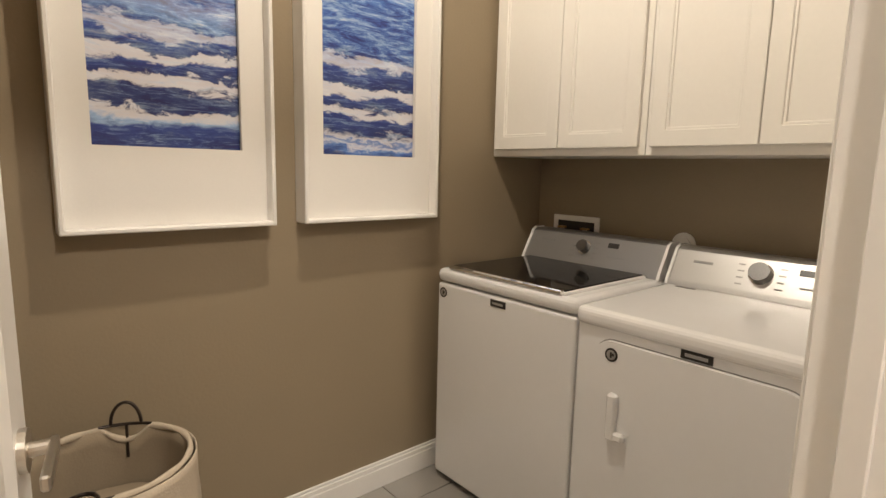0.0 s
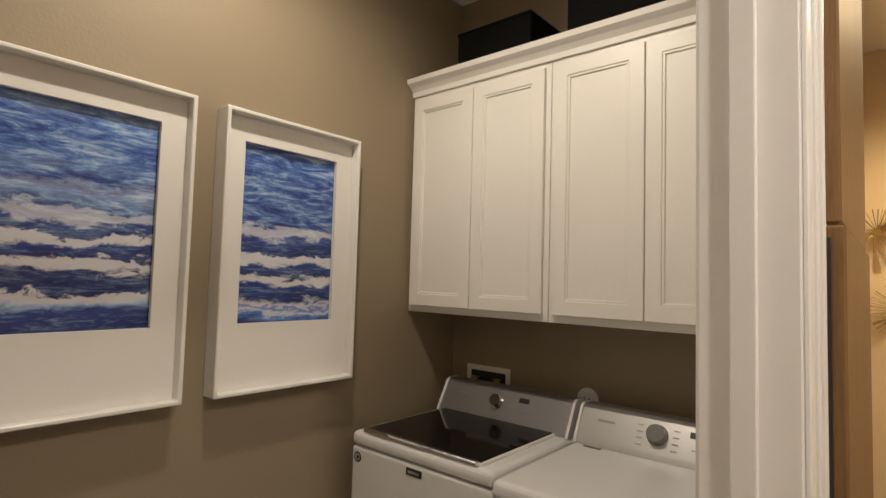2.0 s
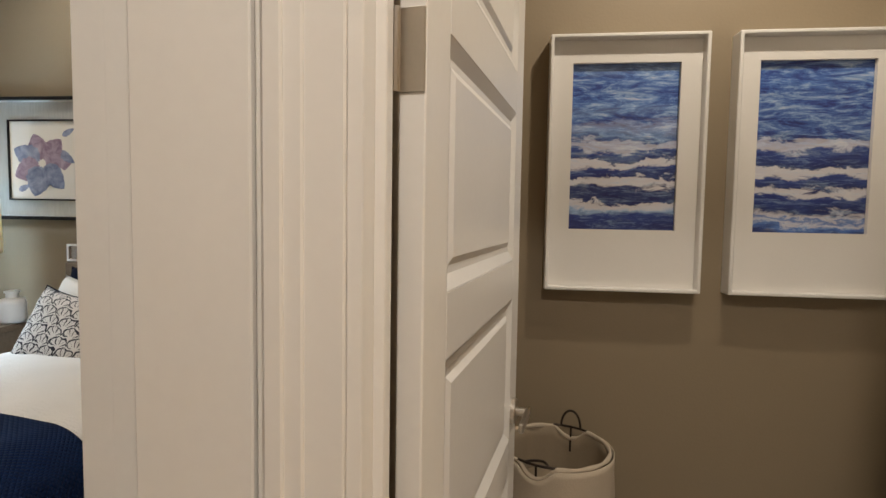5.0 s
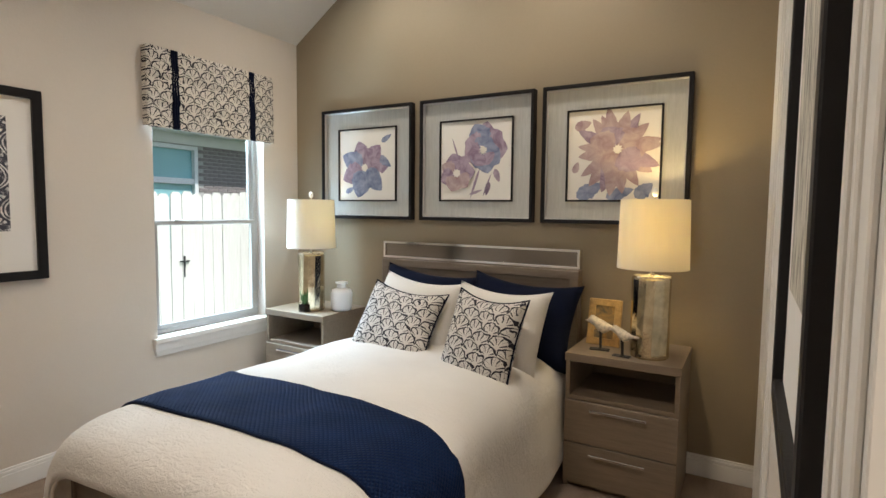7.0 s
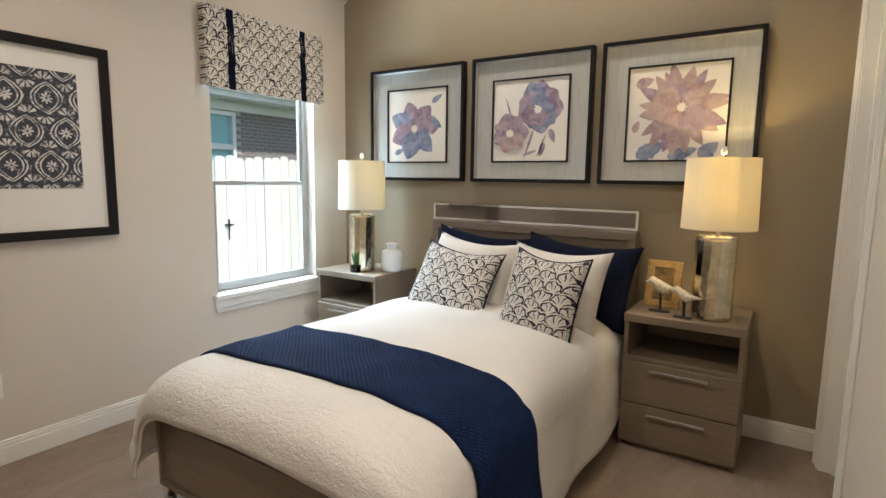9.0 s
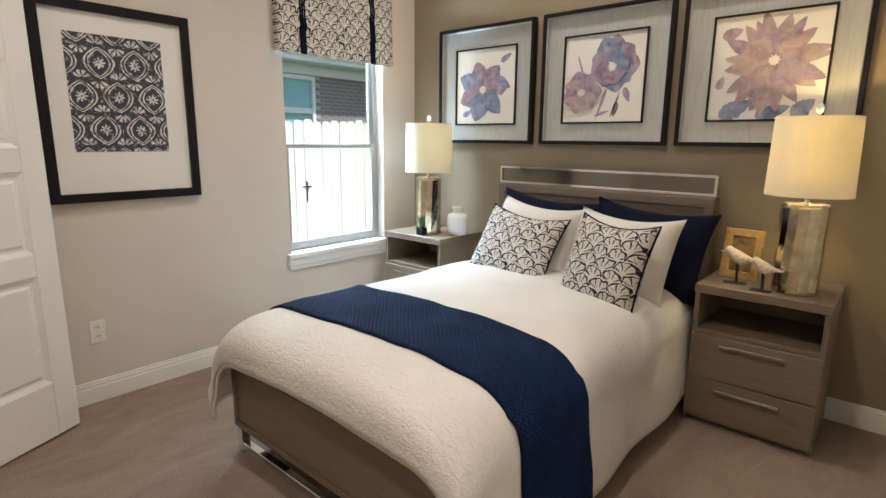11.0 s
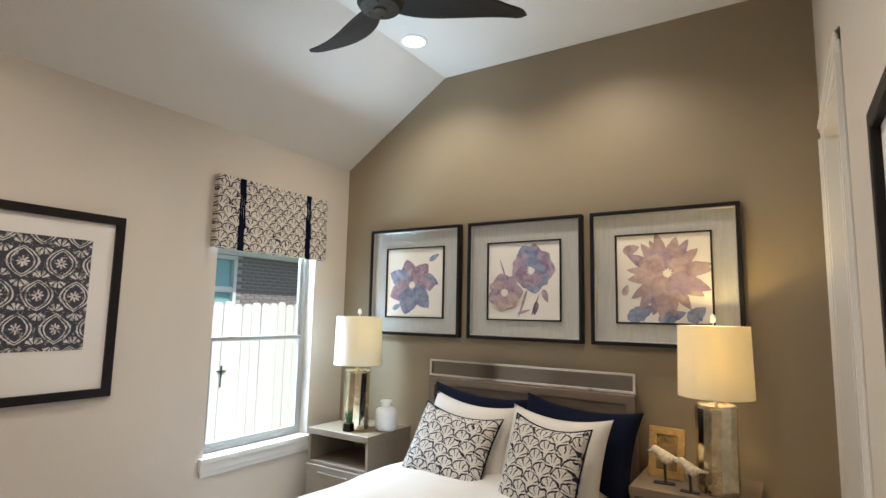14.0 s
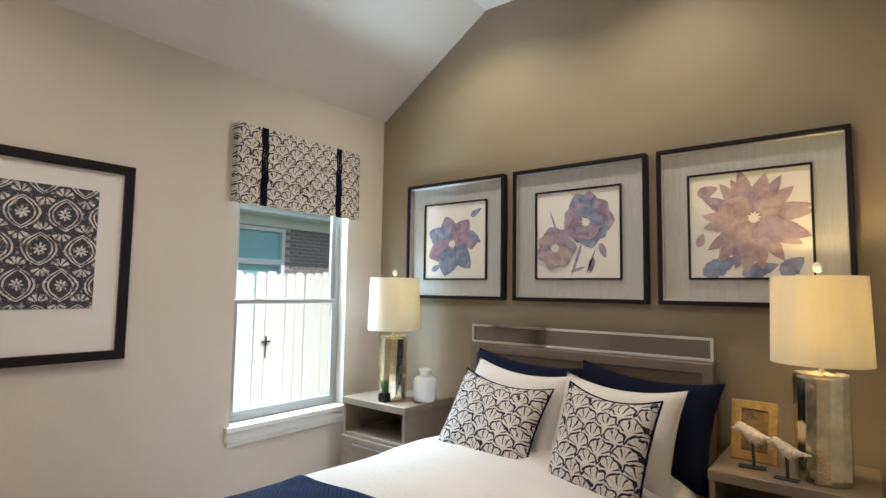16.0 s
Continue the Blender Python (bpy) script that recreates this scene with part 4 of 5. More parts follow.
# ---- lamps and small things on the nightstands ----
def table_lamp():
    """Origin at the middle of its foot."""
    l = thing("table_lamp", (0, 0, 0), "lit table lamp, white drum shade on a faceted mercury glass cylinder", "lamp", "bedside lamps")
    bm = bmesh.new()
    rings = []
    rnd = random.Random(3)
    rad = [0.094 + rnd.uniform(-0.004, 0.003) for _ in range(14)]
    for z, k in ((0, 0.97), (0.008, 1), (0.14, 1.0), (0.27, 0.985), (0.39, 1.0), (0.40, 0.96)):
        rings.append([bm.verts.new((rad[i] * k * math.cos(2 * math.pi * i / 14 + z * 0.3), rad[i] * k * math.sin(2 * math.pi * i / 14 + z * 0.3), z)) for i in range(14)])
    for p, q in zip(rings, rings[1:]):
        for i in range(14):
            bm.faces.new((p[i], p[(i + 1) % 14], q[(i + 1) % 14], q[i]))
    bm.faces.new(rings[0][::-1]), bm.faces.new(rings[-1])
    part("base", bm, M["mercury"], l, "faceted mercury glass")
    part("collar", lathe([(0.088, 0.398), (0.088, 0.408), (0.03, 0.412), (0.012, 0.416), (0.009, 0.455)], 24), M["nickel"], l)
    part("rod", tube([(0, 0, 0.45), (0, 0, 0.835)], 0.004, 8), M["nickel"], l)
    sh = lathe([(0.170, 0.445), (0.162, 0.785), (0.159, 0.785), (0.167, 0.445)], 48, cap=False)
    part("shade", sh, M["shade"], l, "white linen drum shade", smooth=False)
    bm = bmesh.new()
    for k in range(3):
        a = 2 * math.pi * k / 3
        slab(bm, (-0.002, -0.002, 0.772), (0.002, 0.002, 0.776))
        tb = tube([(0, 0, 0.775), (0.16 * math.cos(a), 0.16 * math.sin(a), 0.778)], 0.002, 6)
        me = bpy.data.meshes.new("spoke")
        tb.to_mesh(me), tb.free()
        bm.from_mesh(me)
        bpy.data.meshes.remove(me)
    part("spider", bm, M["nickel"], l)
    part("finial", lathe([(0.006, 0.80), (0.014, 0.806), (0.016, 0.822), (0.010, 0.838), (0.003, 0.842)], 12), M["ceramic"], l)
    part("bulb", lathe([(0.012, 0.52), (0.020, 0.56), (0.029, 0.60), (0.024, 0.63), (0.008, 0.645)], 16), M["bulb"], l, "glowing bulb", smooth=True)
    return l


tl = table_lamp()
tl.matrix_basis = pose(-0.962, 2.615, 0.705)
copy_thing(tl, pose(-3.26, 2.625, 0.705, 0, 0, 40))
for lx, ly, e in ((-0.962, 2.615, 12), (-3.26, 2.625, 1.4)):
    lamp("lamp_bulb_light", "POINT", pose(lx, ly, 1.37), e, WARM, radius=0.03)

vs = thing("ceramic_jar", (-3.06, 2.715, 0.705), "white ribbed ceramic jar on the nightstand", "jar")
part("body", lathe([(0.058, 0), (0.070, 0.008), (0.074, 0.03), (0.075, 0.125), (0.066, 0.150), (0.036, 0.160)], 32, (-3.06, 2.715, 0.705)), M["ceramic"], vs, smooth=True)
part("lid", lathe([(0.033, 0.160), (0.033, 0.188), (0.042, 0.192), (0.042, 0.203), (0.034, 0.205)], 32, (-3.06, 2.715, 0.705)), M["ceramic"], vs)

pl = thing("succulent_plant", (-3.235, 2.53, 0.705), "small spiky green succulent in a square glass pot", "plant")
px, py = -3.235, 2.53
part("pot", boxes(((px - 0.032, py - 0.032, 0.705), (px + 0.032, py + 0.032, 0.770)), bev=0.002), M["clear"], pl, "clear glass cube")
part("soil", boxes(((px - 0.028, py - 0.028, 0.709), (px + 0.028, py + 0.028, 0.758))), M["soil"], pl)
rnd = random.Random(8)
for k in range(18):
    a, lean, ln = k * 2.4, rnd.uniform(0.1, 0.6), rnd.uniform(0.07, 0.125)
    tip = (px + math.cos(a) * ln * lean, py + math.sin(a) * ln * lean, 0.752 + ln)
    base = Vector((px + math.cos(a) * 0.008, py + math.sin(a) * 0.008, 0.752))
    mid = base.lerp(Vector(tip), 0.5) + Vector((math.cos(a), math.sin(a), 0)) * 0.006
    bm = bmesh.new()
    o = Vector((-math.sin(a), math.cos(a), 0)) * 0.009
    b0, b1, m0, m1, mm, tt = [bm.verts.new(q) for q in (base - o, base + o, mid - o, mid + o, mid - Vector((math.cos(a), math.sin(a), 0)) * 0.004, Vector(tip))]
    for f in ((b0, b1, m1, m0), (m0, m1, tt), (b0, m0, mm), (b1, mm, m1), (mm, m0, tt), (m1, mm, tt), (b0, mm, b1)):
        bm.faces.new(f)
    part("leaf", bm, M["leaf"], pl)

pf = thing("photo_frame", (-1.215, 2.72, 0.705), "small gilt checked photo frame leaning back on the nightstand", "photo frame")
pm = pose(-1.215, 2.70, 0.707, -10, 0, -6)
part("frame", ring_frame(bmesh.new(), -0.09, 0.09, 0, 0.25, 0.038, -0.008, 0.008, 0.003), M["gold"], pf, m=pm)
part("print", boxes(((-0.056, -0.002, 0.034), (0.056, 0.004, 0.216))), M["photo"], pf, m=pm)


def bird(at, turn, s):
    b = thing("bird_figurine", at, "whitewashed carved wooden bird on dark metal legs", "figurine", "carved birds")
    m = pose(*at, 0, 0, turn) @ Matrix.Scale(s, 4)
    prof = [(-0.070, 0.006, 0.128), (-0.062, 0.012, 0.131), (-0.055, 0.022, 0.135), (-0.038, 0.026, 0.130), (-0.015, 0.034, 0.110), (0.012, 0.034, 0.098), (0.034, 0.022, 0.098), (0.050, 0.011, 0.100), (0.075, 0.008, 0.100), (0.092, 0.005, 0.101)]
    bm = bmesh.new()
    rings = [[bm.verts.new((x, r * 0.85 * math.cos(2 * math.pi * k / 14), z + r * math.sin(2 * math.pi * k / 14))) for k in range(14)] for x, r, z in prof]
    for p, q in zip(rings, rings[1:]):
        for k in range(14):
            bm.faces.new((p[k], p[(k + 1) % 14], q[(k + 1) % 14], q[k]))
    bm.faces.new(rings[0][::-1]), bm.faces.new(rings[-1])
    part("body", bm, M["bird"], b, m=m @ pose(0, 0, 0.025), smooth=True)
    bm = lathe([(0.007, 0), (0.0, 0.018)], 8, cap=False)
    part("beak", bm, M["bird"], b, m=m @ pose(-0.068, 0, 0.153, 0, -90, 0))
    for y in (-0.013, 0.013):
        part("leg", tube([(0.0, y, 0.004), (-0.003, y, 0.108)], 0.005, 8), M["black"], b, m=m)
        part("foot", boxes(((-0.055, y - 0.006, 0), (0.045, y + 0.006, 0.009)), bev=0.002), M["black"], b, m=m)


bird((-1.20, 2.60, 0.705), 6, 1.0)
bird((-1.075, 2.525, 0.705), -6, 0.86)


# ---- bedroom ceiling and wall fittings ----
def ceiling_fan():
    x, y, z = -2.071, 1.318, 2.841
    f = thing("ceiling_fan", (x, y, ZC), "black three-blade ceiling fan hanging from the flat ceiling", "ceiling fan")
    part("canopy", lathe([(0.066, 0), (0.064, -0.03), (0.045, -0.055), (0.015, -0.06)], 28, (x, y, ZC)), M["black"], f)
    part("downrod", tube([(x, y, ZC - 0.055), (x, y, z + 0.06)], 0.0125, 14), M["black"], f)
    hub = part("motor_hub", lathe([(0.02, 0.10), (0.03, 0.065), (0.075, 0.055), (0.098, 0.03), (0.10, 0.0), (0.085, -0.022), (0.0305, -0.026), (0.03, -0.024), (0.026, -0.034), (0.010, -0.036)], 36, (x, y, z)), M["black"], f)
    for k in range(6):
        a = k * math.pi / 3
        part("screw", lathe([(0.006, 0), (0.005, -0.004), (0.002, -0.005)], 8, (x + 0.058 * math.cos(a), y + 0.058 * math.sin(a), z - 0.0245)), M["bronze"], hub)
    for a in (40, 160, 280):
        def fn(u, v):
            r = 0.06 + 0.60 * u
            w = 0.055 + 0.075 * math.sin(math.pi * min(1, u * 1.15) ** 0.8) * (1 - 0.25 * u)
            if u > 0.88:
                w *= math.sqrt(max(0.02, 1 - ((u - 0.88) / 0.12) ** 2))
            s = 2 * v - 1
            sweep = -0.05 * math.sin(math.pi * u) + 0.03 * u
            return (r, sweep + s * w * 0.62, 0.012 - 0.20 * s * w * (1 - 0.6 * u) + 0.03 * u * u - 0.004 * s * s)
        part("blade", grid(fn, 26, 10, 0.010), M["fanblack"], f, m=pose(x, y, z, 0, 0, a), smooth=True)


ceiling_fan()
for cx, cy in CANS:
    c = thing("recessed_light", (cx, cy, ZC), "lit round recessed ceiling light with white trim", "ceiling light", "recessed lights")
    part("trim_ring", lathe([(0.092, 0.0), (0.092, -0.004), (0.074, -0.007), (0.072, -0.003), (0.072, 0.0)], 40, (cx, cy, ZC), cap=False), M["trim"], c)
    part("lens", lathe([(0.072, -0.001), (0.072, -0.003), (0.03, -0.0035)], 40, (cx, cy, ZC)), M["downlight"], c, "glowing lens")
sd = thing("smoke_detector", (-0.960, 2.657, ZC), "white round smoke detector on the ceiling", "smoke detector")
part("base", lathe([(0.072, 0), (0.072, -0.012), (0.066, -0.014)], 36, (-0.960, 2.657, ZC)), M["trim"], sd)
part("cover", lathe([(0.060, -0.013), (0.058, -0.034), (0.048, -0.044), (0.012, -0.046)], 36, (-0.960, 2.657, ZC)), M["trim"], sd)
part("sensor", lathe([(0.009, -0.045), (0.007, -0.049)], 12, (-0.970, 2.642, ZC)), M["badge"], sd)
ot = thing("wall_outlet", (XW, 0.571, 0.377), "white duplex wall outlet", "outlet")
part("cover_plate", boxes(((XW, 0.535, 0.318), (XW + 0.006, 0.607, 0.438)), bev=0.002), M["trim"], ot)
for z in (0.353, 0.403):
    r = part("receptacle", boxes(((XW + 0.005, 0.554, z - 0.016), (XW + 0.008, 0.588, z + 0.016)), bev=0.002), M["trim"], ot)
    for y in (0.564, 0.576):
        part("slot", boxes(((XW + 0.0078, y, z - 0.004), (XW + 0.0084, y + 0.003, z + 0.008))), M["badge"], r)


# ---- laundry ----
CF = 1.865   # cabinet face


def wall_cabinet(y0, y1):
    c = thing("wall_cabinet", (CF, (y0 + y1) / 2, 1.405), "white painted two-door wall cabinet with recessed panels", "cabinet", "laundry cabinets")
    part("body", boxes(((CF, y0, 1.405), (LE - 0.002, y1, 2.437)), bev=0.002), M["cab"], c)
    mid = (y0 + y1) / 2
    for a, b in ((y0 + 0.022, mid - 0.002), (mid + 0.002, y1 - 0.022)):
        d = part("door", ring_frame(bmesh.new(), a, b, 1.435, 2.412, 0.056, CF - 0.021, CF - 0.001, 0.0025, "x"), M["cab"], c)
        part("panel", boxes(((CF - 0.011, a + 0.05, 1.485), (CF - 0.002, b - 0.05, 2.362))), M["cab"], d)
        part("panel_bead", ring_frame(bmesh.new(), a + 0.055, b - 0.055, 1.490, 2.357, 0.010, CF - 0.017, CF - 0.010, 0.002, "x"), M["cab"], d)
    return c


wall_cabinet(1.145, 1.895)
wall_cabinet(0.395, 1.143)
cr = thing("cabinet_crown", (CF - 0.03, 1.1, 2.437), "white painted crown moulding along the cabinets", "crown moulding")
bm = bmesh.new()
sec = [(0.0, 2.437), (-0.012, 2.437), (-0.014, 2.459), (-0.030, 2.477), (-0.052, 2.492), (-0.056, 2.514), (0.03, 2.514), (0.03, 2.438)]
ra = [bm.verts.new((CF + x, 0.395, z)) for x, z in sec]
rb = [bm.verts.new((CF + x, 1.897, z)) for x, z in sec]
for k in range(len(sec)):
    bm.faces.new((ra[k], ra[(k + 1) % len(sec)], rb[(k + 1) % len(sec)], rb[k]))
bm.faces.new(ra), bm.faces.new(rb[::-1])
part("moulding", bm, M["cab"], cr)
part("cabinet_top", boxes(((CF + 0.031, 0.396, 2.439), (LE - 0.003, 1.896, 2.455))), M["cab"], cr)


def basket(y0, y1):
    b = thing("storage_basket", (2.04, (y0 + y1) / 2, 2.455), "black woven storage basket on top of the cabinets", "basket", "black baskets")
    x0, x1, z0, z1, t = 1.90, 2.19, 2.456, 2.690, 0.012
    for nm, p, q in (("front_side", (x0, y0), (x0 + t, y1)), ("back_side", (x1 - t, y0), (x1, y1)), ("end_side", (x0 + t, y0), (x1 - t, y0 + t)), ("end_side", (x0 + t, y1 - t), (x1 - t, y1))):
        part(nm, boxes(((p[0], p[1], z0), (q[0], q[1], z1)), bev=0.003), M["wicker"], b)
    part("bottom", boxes(((x0 + t, y0 + t, z0), (x1 - t, y1 - t, z0 + 0.01))), M["wicker"], b)
    bm = bmesh.new()
    for p, q in (((x0 - 0.004, y0 - 0.004), (x0 + 0.016, y1 + 0.004)), ((x1 - 0.016, y0 - 0.004), (x1 + 0.004, y1 + 0.004)), ((x0 + 0.016, y0 - 0.004), (x1 - 0.016, y0 + 0.016)), ((x0 + 0.016, y1 - 0.016), (x1 - 0.016, y1 + 0.004))):
        slab(bm, (p[0], p[1], z1), (q[0], q[1], z1 + 0.014), 0.003)
    part("rim", bm, M["wicker"], b)


basket(1.27, 1.66)
basket(0.70, 1.10)


def round_badge(parent, x, y, z):
    part("round_sticker", tube([(x, y, z), (x - 0.002, y, z)], 0.021, 24), M["badge"], parent, "round black sticker")
    bm = tube([(x - 0.0015, y, z), (x - 0.003, y, z)], 0.015, 24)
    part("sticker_face", bm, M["console"], parent)
    part("sticker_mark", boxes(((x - 0.004, y - 0.003, z - 0.009), (x - 0.0025, y + 0.003, z + 0.009)), ((x - 0.004, y - 0.010, z - 0.002), (x - 0.0025, y - 0.004, z + 0.006))), M["badge"], parent)


def console(parent, y0, y1, zb, zt, xb, knob_y, kr, face):
    """The sloping control panel at the back of a machine."""
    bm = bmesh.new()
    sec = [(xb - 0.155, zb), (xb - 0.145, zb + 0.02), (xb - 0.085, zt - 0.012), (xb - 0.065, zt), (xb - 0.01, zt), (xb, zt - 0.02), (xb, zb)]
    ra = [bm.verts.new((x, y0, z)) for x, z in sec]
    rb = [bm.verts.new((x, y1, z)) for x, z in sec]
    for k in range(len(sec)):
        bm.faces.new((ra[k], ra[(k + 1) % len(sec)], rb[(k + 1) % len(sec)], rb[k]))
    bm.faces.new(ra), bm.faces.new(rb[::-1])
    c = part("control_panel", bm, face, parent, "silver control panel")
    for a, b in ((y0 - 0.012, y0), (y1, y1 + 0.012)):
        bm = bmesh.new()
        qa = [bm.verts.new((x - 0.004, a, z + (0.004 if z > zb else 0))) for x, z in sec]
        qb = [bm.verts.new((x - 0.004, b, z + (0.004 if z > zb else 0))) for x, z in sec]
        for k in range(len(sec)):
            bm.faces.new((qa[k], qa[(k + 1) % len(sec)], qb[(k + 1) % len(sec)], qb[k]))
        bm.faces.new(qa), bm.faces.new(qb[::-1])
        part("panel_end", bm, M["enamel"], parent)
    d = Vector((0.06, 0, zt - 0.012 - zb - 0.02)).normalized()
    n = Vector((-d.z, 0, d.x))
    o = Vector((xb - 0.145, 0, zb + 0.02))
    span = (Vector((xb - 0.085, 0, zt - 0.012)) - o).length

    def at(y, f, lift):
        return o + d * (span * f) + n * lift + Vector((0, y, 0))
    kn = part("knob", tube([at(knob_y, 0.55, 0), at(knob_y, 0.55, 0.012), at(knob_y, 0.55, 0.030)], kr, 32), M["dial"], c, "brushed steel dial")
    part("knob_ring", tube([at(knob_y, 0.55, 0.0), at(knob_y, 0.55, 0.004)], kr + 0.006, 32), M["chrome"], kn)

    def plate(nm, ya, yb, f0, f1, mt):
        bm = bmesh.new()
        vs = [bm.verts.new(at(y, f, l)) for l in (-0.001, 0.0014) for y, f in ((ya, f0), (yb, f0), (yb, f1), (ya, f1))]
        for q in ((0, 1, 2, 3), (4, 5, 6, 7), (0, 1, 5, 4), (1, 2, 6, 5), (2, 3, 7, 6), (3, 0, 4, 7)):
            bm.faces.new([vs[i] for i in q])
        part(nm, bm, mt, c)
    plate("display", knob_y - 0.16, knob_y - 0.11, 0.66, 0.84, M["badge"])
    for k in range(4):
        for s in (-1, 1):
            yy = knob_y + s * (kr + 0.03 + 0.001 * k)
            plate("printed_label", yy - 0.011, yy + 0.011, 0.16 + 0.2 * k, 0.20 + 0.2 * k, M["ink"])
    plate("printed_label", y1 - 0.14, y1 - 0.07, 0.62, 0.70, M["ink"])
    plate("printed_label", knob_y - 0.20, knob_y - 0.12, 0.30, 0.34, M["ink"])


def rounded_prism(y0, y1, x0, x1, z0, z1, bev, seg=3):
    return slab(bmesh.new(), (x0, y0, z0), (x1, y1, z1), bev, seg)


def washer():
    y0, y1, x0, x1 = 1.125, 1.822, 1.48, 2.165
    w = thing("washing_machine", ((x0 + x1) / 2, (y0 + y1) / 2, 0), "white top-loading washing machine with a smoked glass lid", "washing machine")
    part("cabinet", rounded_prism(y0, y1, x0 + 0.004, x1, 0.025, 0.875, 0.012), M["enamel"], w)
    part("top_deck", rounded_prism(y0 - 0.003, y1 + 0.003, x0, x1, 0.879, 0.935, 0.024, 4), M["enamel"], w)
    ld = part("lid", slab(bmesh.new(), (x0 + 0.018, y0 + 0.055, 0.928), (x1 - 0.15, y1 - 0.045, 0.946), 0.008, 2), M["enamel"], w)
    part("lid_glass", slab(bmesh.new(), (x0 + 0.026, y0 + 0.066, 0.940), (x1 - 0.16, y1 - 0.056, 0.9495), 0.003), M["lid"], ld, "smoked black glass")
    part("lid_edge", boxes(((x0 + 0.008, y0 + 0.07, 0.936), (x0 + 0.030, y1 - 0.06, 0.9515)), bev=0.004), M["chrome"], ld, "chrome lid grip")
    console(w, y0 + 0.014, y1 - 0.014, 0.936, 1.075, x1, 1.50, 0.026, M["console_dark"])
    part("nameplate", boxes(((x0 + 0.001, 1.435, 0.835), (x0 + 0.005, 1.512, 0.862)), bev=0.001), M["badge"], w, "small black nameplate")
    part("nameplate_bar", boxes(((x0 - 0.0005, 1.447, 0.844), (x0 + 0.002, 1.500, 0.852))), M["console"], w)
    round_badge(w, x0 + 0.005, 1.785, 0.835)
    for x in (x0 + 0.06, x1 - 0.06):
        for y in (y0 + 0.06, y1 - 0.06):
            part("foot", lathe([(0.02, -0.004), (0.02, 0.026)], 12, (x, y, 0)), M["black"], w)


def dryer():
    y0, y1, x0, x1 = 0.405, 1.105, 1.452, 2.165
    d = thing("dryer", ((x0 + x1) / 2, (y0 + y1) / 2, 0), "white front-loading clothes dryer with a side-swing door", "dryer")
    part("cabinet", rounded_prism(y0, y1, x0 + 0.012, x1, 0.02, 0.885, 0.012), M["enamel"], d)
    part("top", rounded_prism(y0 - 0.003, y1 + 0.003, x0 - 0.004, x1, 0.872, 0.93, 0.022, 4), M["enamel"], d)
    # door with rounded left corners; a grey plate paints the shaded gap round it
    ya, yb, za, zb = 0.455, 1.032, 0.30, 0.843

    def plate(grow, xa, xb, r):
        bm = bmesh.new()
        pts = []
        for cy, cz, a0 in ((yb - r, zb - r, 0), (ya + r, zb - r, 90), (ya + r, za + r, 180), (yb - r, za + r, 270)):
            for k in range(7):
                a = radians(a0 + 15 * k)
                pts.append((cy + (r + grow) * math.cos(a), cz + (r + grow) * math.sin(a)))
        f = [bm.verts.new((xa, y, z)) for y, z in pts]
        g = [bm.verts.new((xb, y, z)) for y, z in pts]
        n = len(pts)
        for k in range(n):
            bm.faces.new((f[k], f[(k + 1) % n], g[(k + 1) % n], g[k]))
        bm.faces.new(f), bm.faces.new(g[::-1])
        return bm
    part("door_gap_shade", plate(0.004, x0 + 0.0115, x0 + 0.014, 0.06), M["ink"], d)
    dr = part("door", plate(0.0, x0 - 0.004, x0 + 0.013, 0.06), M["enamel"], d)
    bm = boxes(((x0 - 0.028, 0.935, 0.545), (x0 - 0.003, 0.965, 0.69)), bev=0.006)
    slab(bm, (x0 - 0.026, 0.905, 0.548), (x0 - 0.003, 0.94, 0.575), 0.006)
    part("handle", bm, M["enamel"], dr, "white moulded handle")
    part("handle_recess", lathe([(0.0, 0.0), (0.04, 0.0), (0.042, 0.0012), (0.03, 0.0014)], 24), M["enamel"], dr, m=pose(x0 - 0.0042, 0.915, 0.62, 0, -90, 0) @ Matrix.Diagonal((1.4, 0.8, 1, 1)))
    round_badge(dr, x0 - 0.004, 0.970, 0.803)
    part("nameplate", boxes(((x0 + 0.006, 0.685, 0.850), (x0 + 0.012, 0.770, 0.876)), bev=0.001), M["badge"], d, "small black nameplate")
    part("nameplate_bar", boxes(((x0 + 0.0045, 0.697, 0.858), (x0 + 0.008, 0.758, 0.867))), M["console"], d)
    part("vent_slot", boxes(((1.985, 0.98, 0.929), (2.000, 1.05, 0.9312))), M["badge"], d)
    console(d, y0 + 0.012, y1 - 0.012, 0.931, 1.07, x1, 0.79, 0.033, M["console"])
    for x in (x0 + 0.06, x1 - 0.06):
        for y in (y0 + 0.06, y1 - 0.06):
            part("foot", lathe([(0.02, -0.004), (0.02, 0.024)], 12, (x, y, 0)), M["black"], d)


washer()
dryer()

wb = thing("washer_outlet_box", (LE, 1.66, 1.03), "white recessed washer supply box with valves", "outlet box")
part("flange", ring_frame(bmesh.new(), 1.54, 1.80, 1.005, 1.135, 0.026, LE - 0.006, LE + 0.001, 0.002, "x"), M["trim"], wb)
# Flat black sheet on the wall, painting the shade in the box's hollow.
part("recess_shade", boxes(((LE - 0.002, 1.565, 1.03), (LE + 0.0, 1.775, 1.11))), M["badge"], wb)
for y in (1.60, 1.73):
    v = part("valve", tube([(LE - 0.03, y, 1.03), (LE - 0.03, y, 1.075)], 0.011, 12), M["nickel"], wb)
    part("valve_handle", boxes(((LE - 0.045, y - 0.018, 1.075), (LE - 0.015, y + 0.018, 1.083)), bev=0.002), M["gold"], v)
go = thing("dryer_outlet", (LE, 1.14, 1.06), "round white dryer power outlet", "outlet")
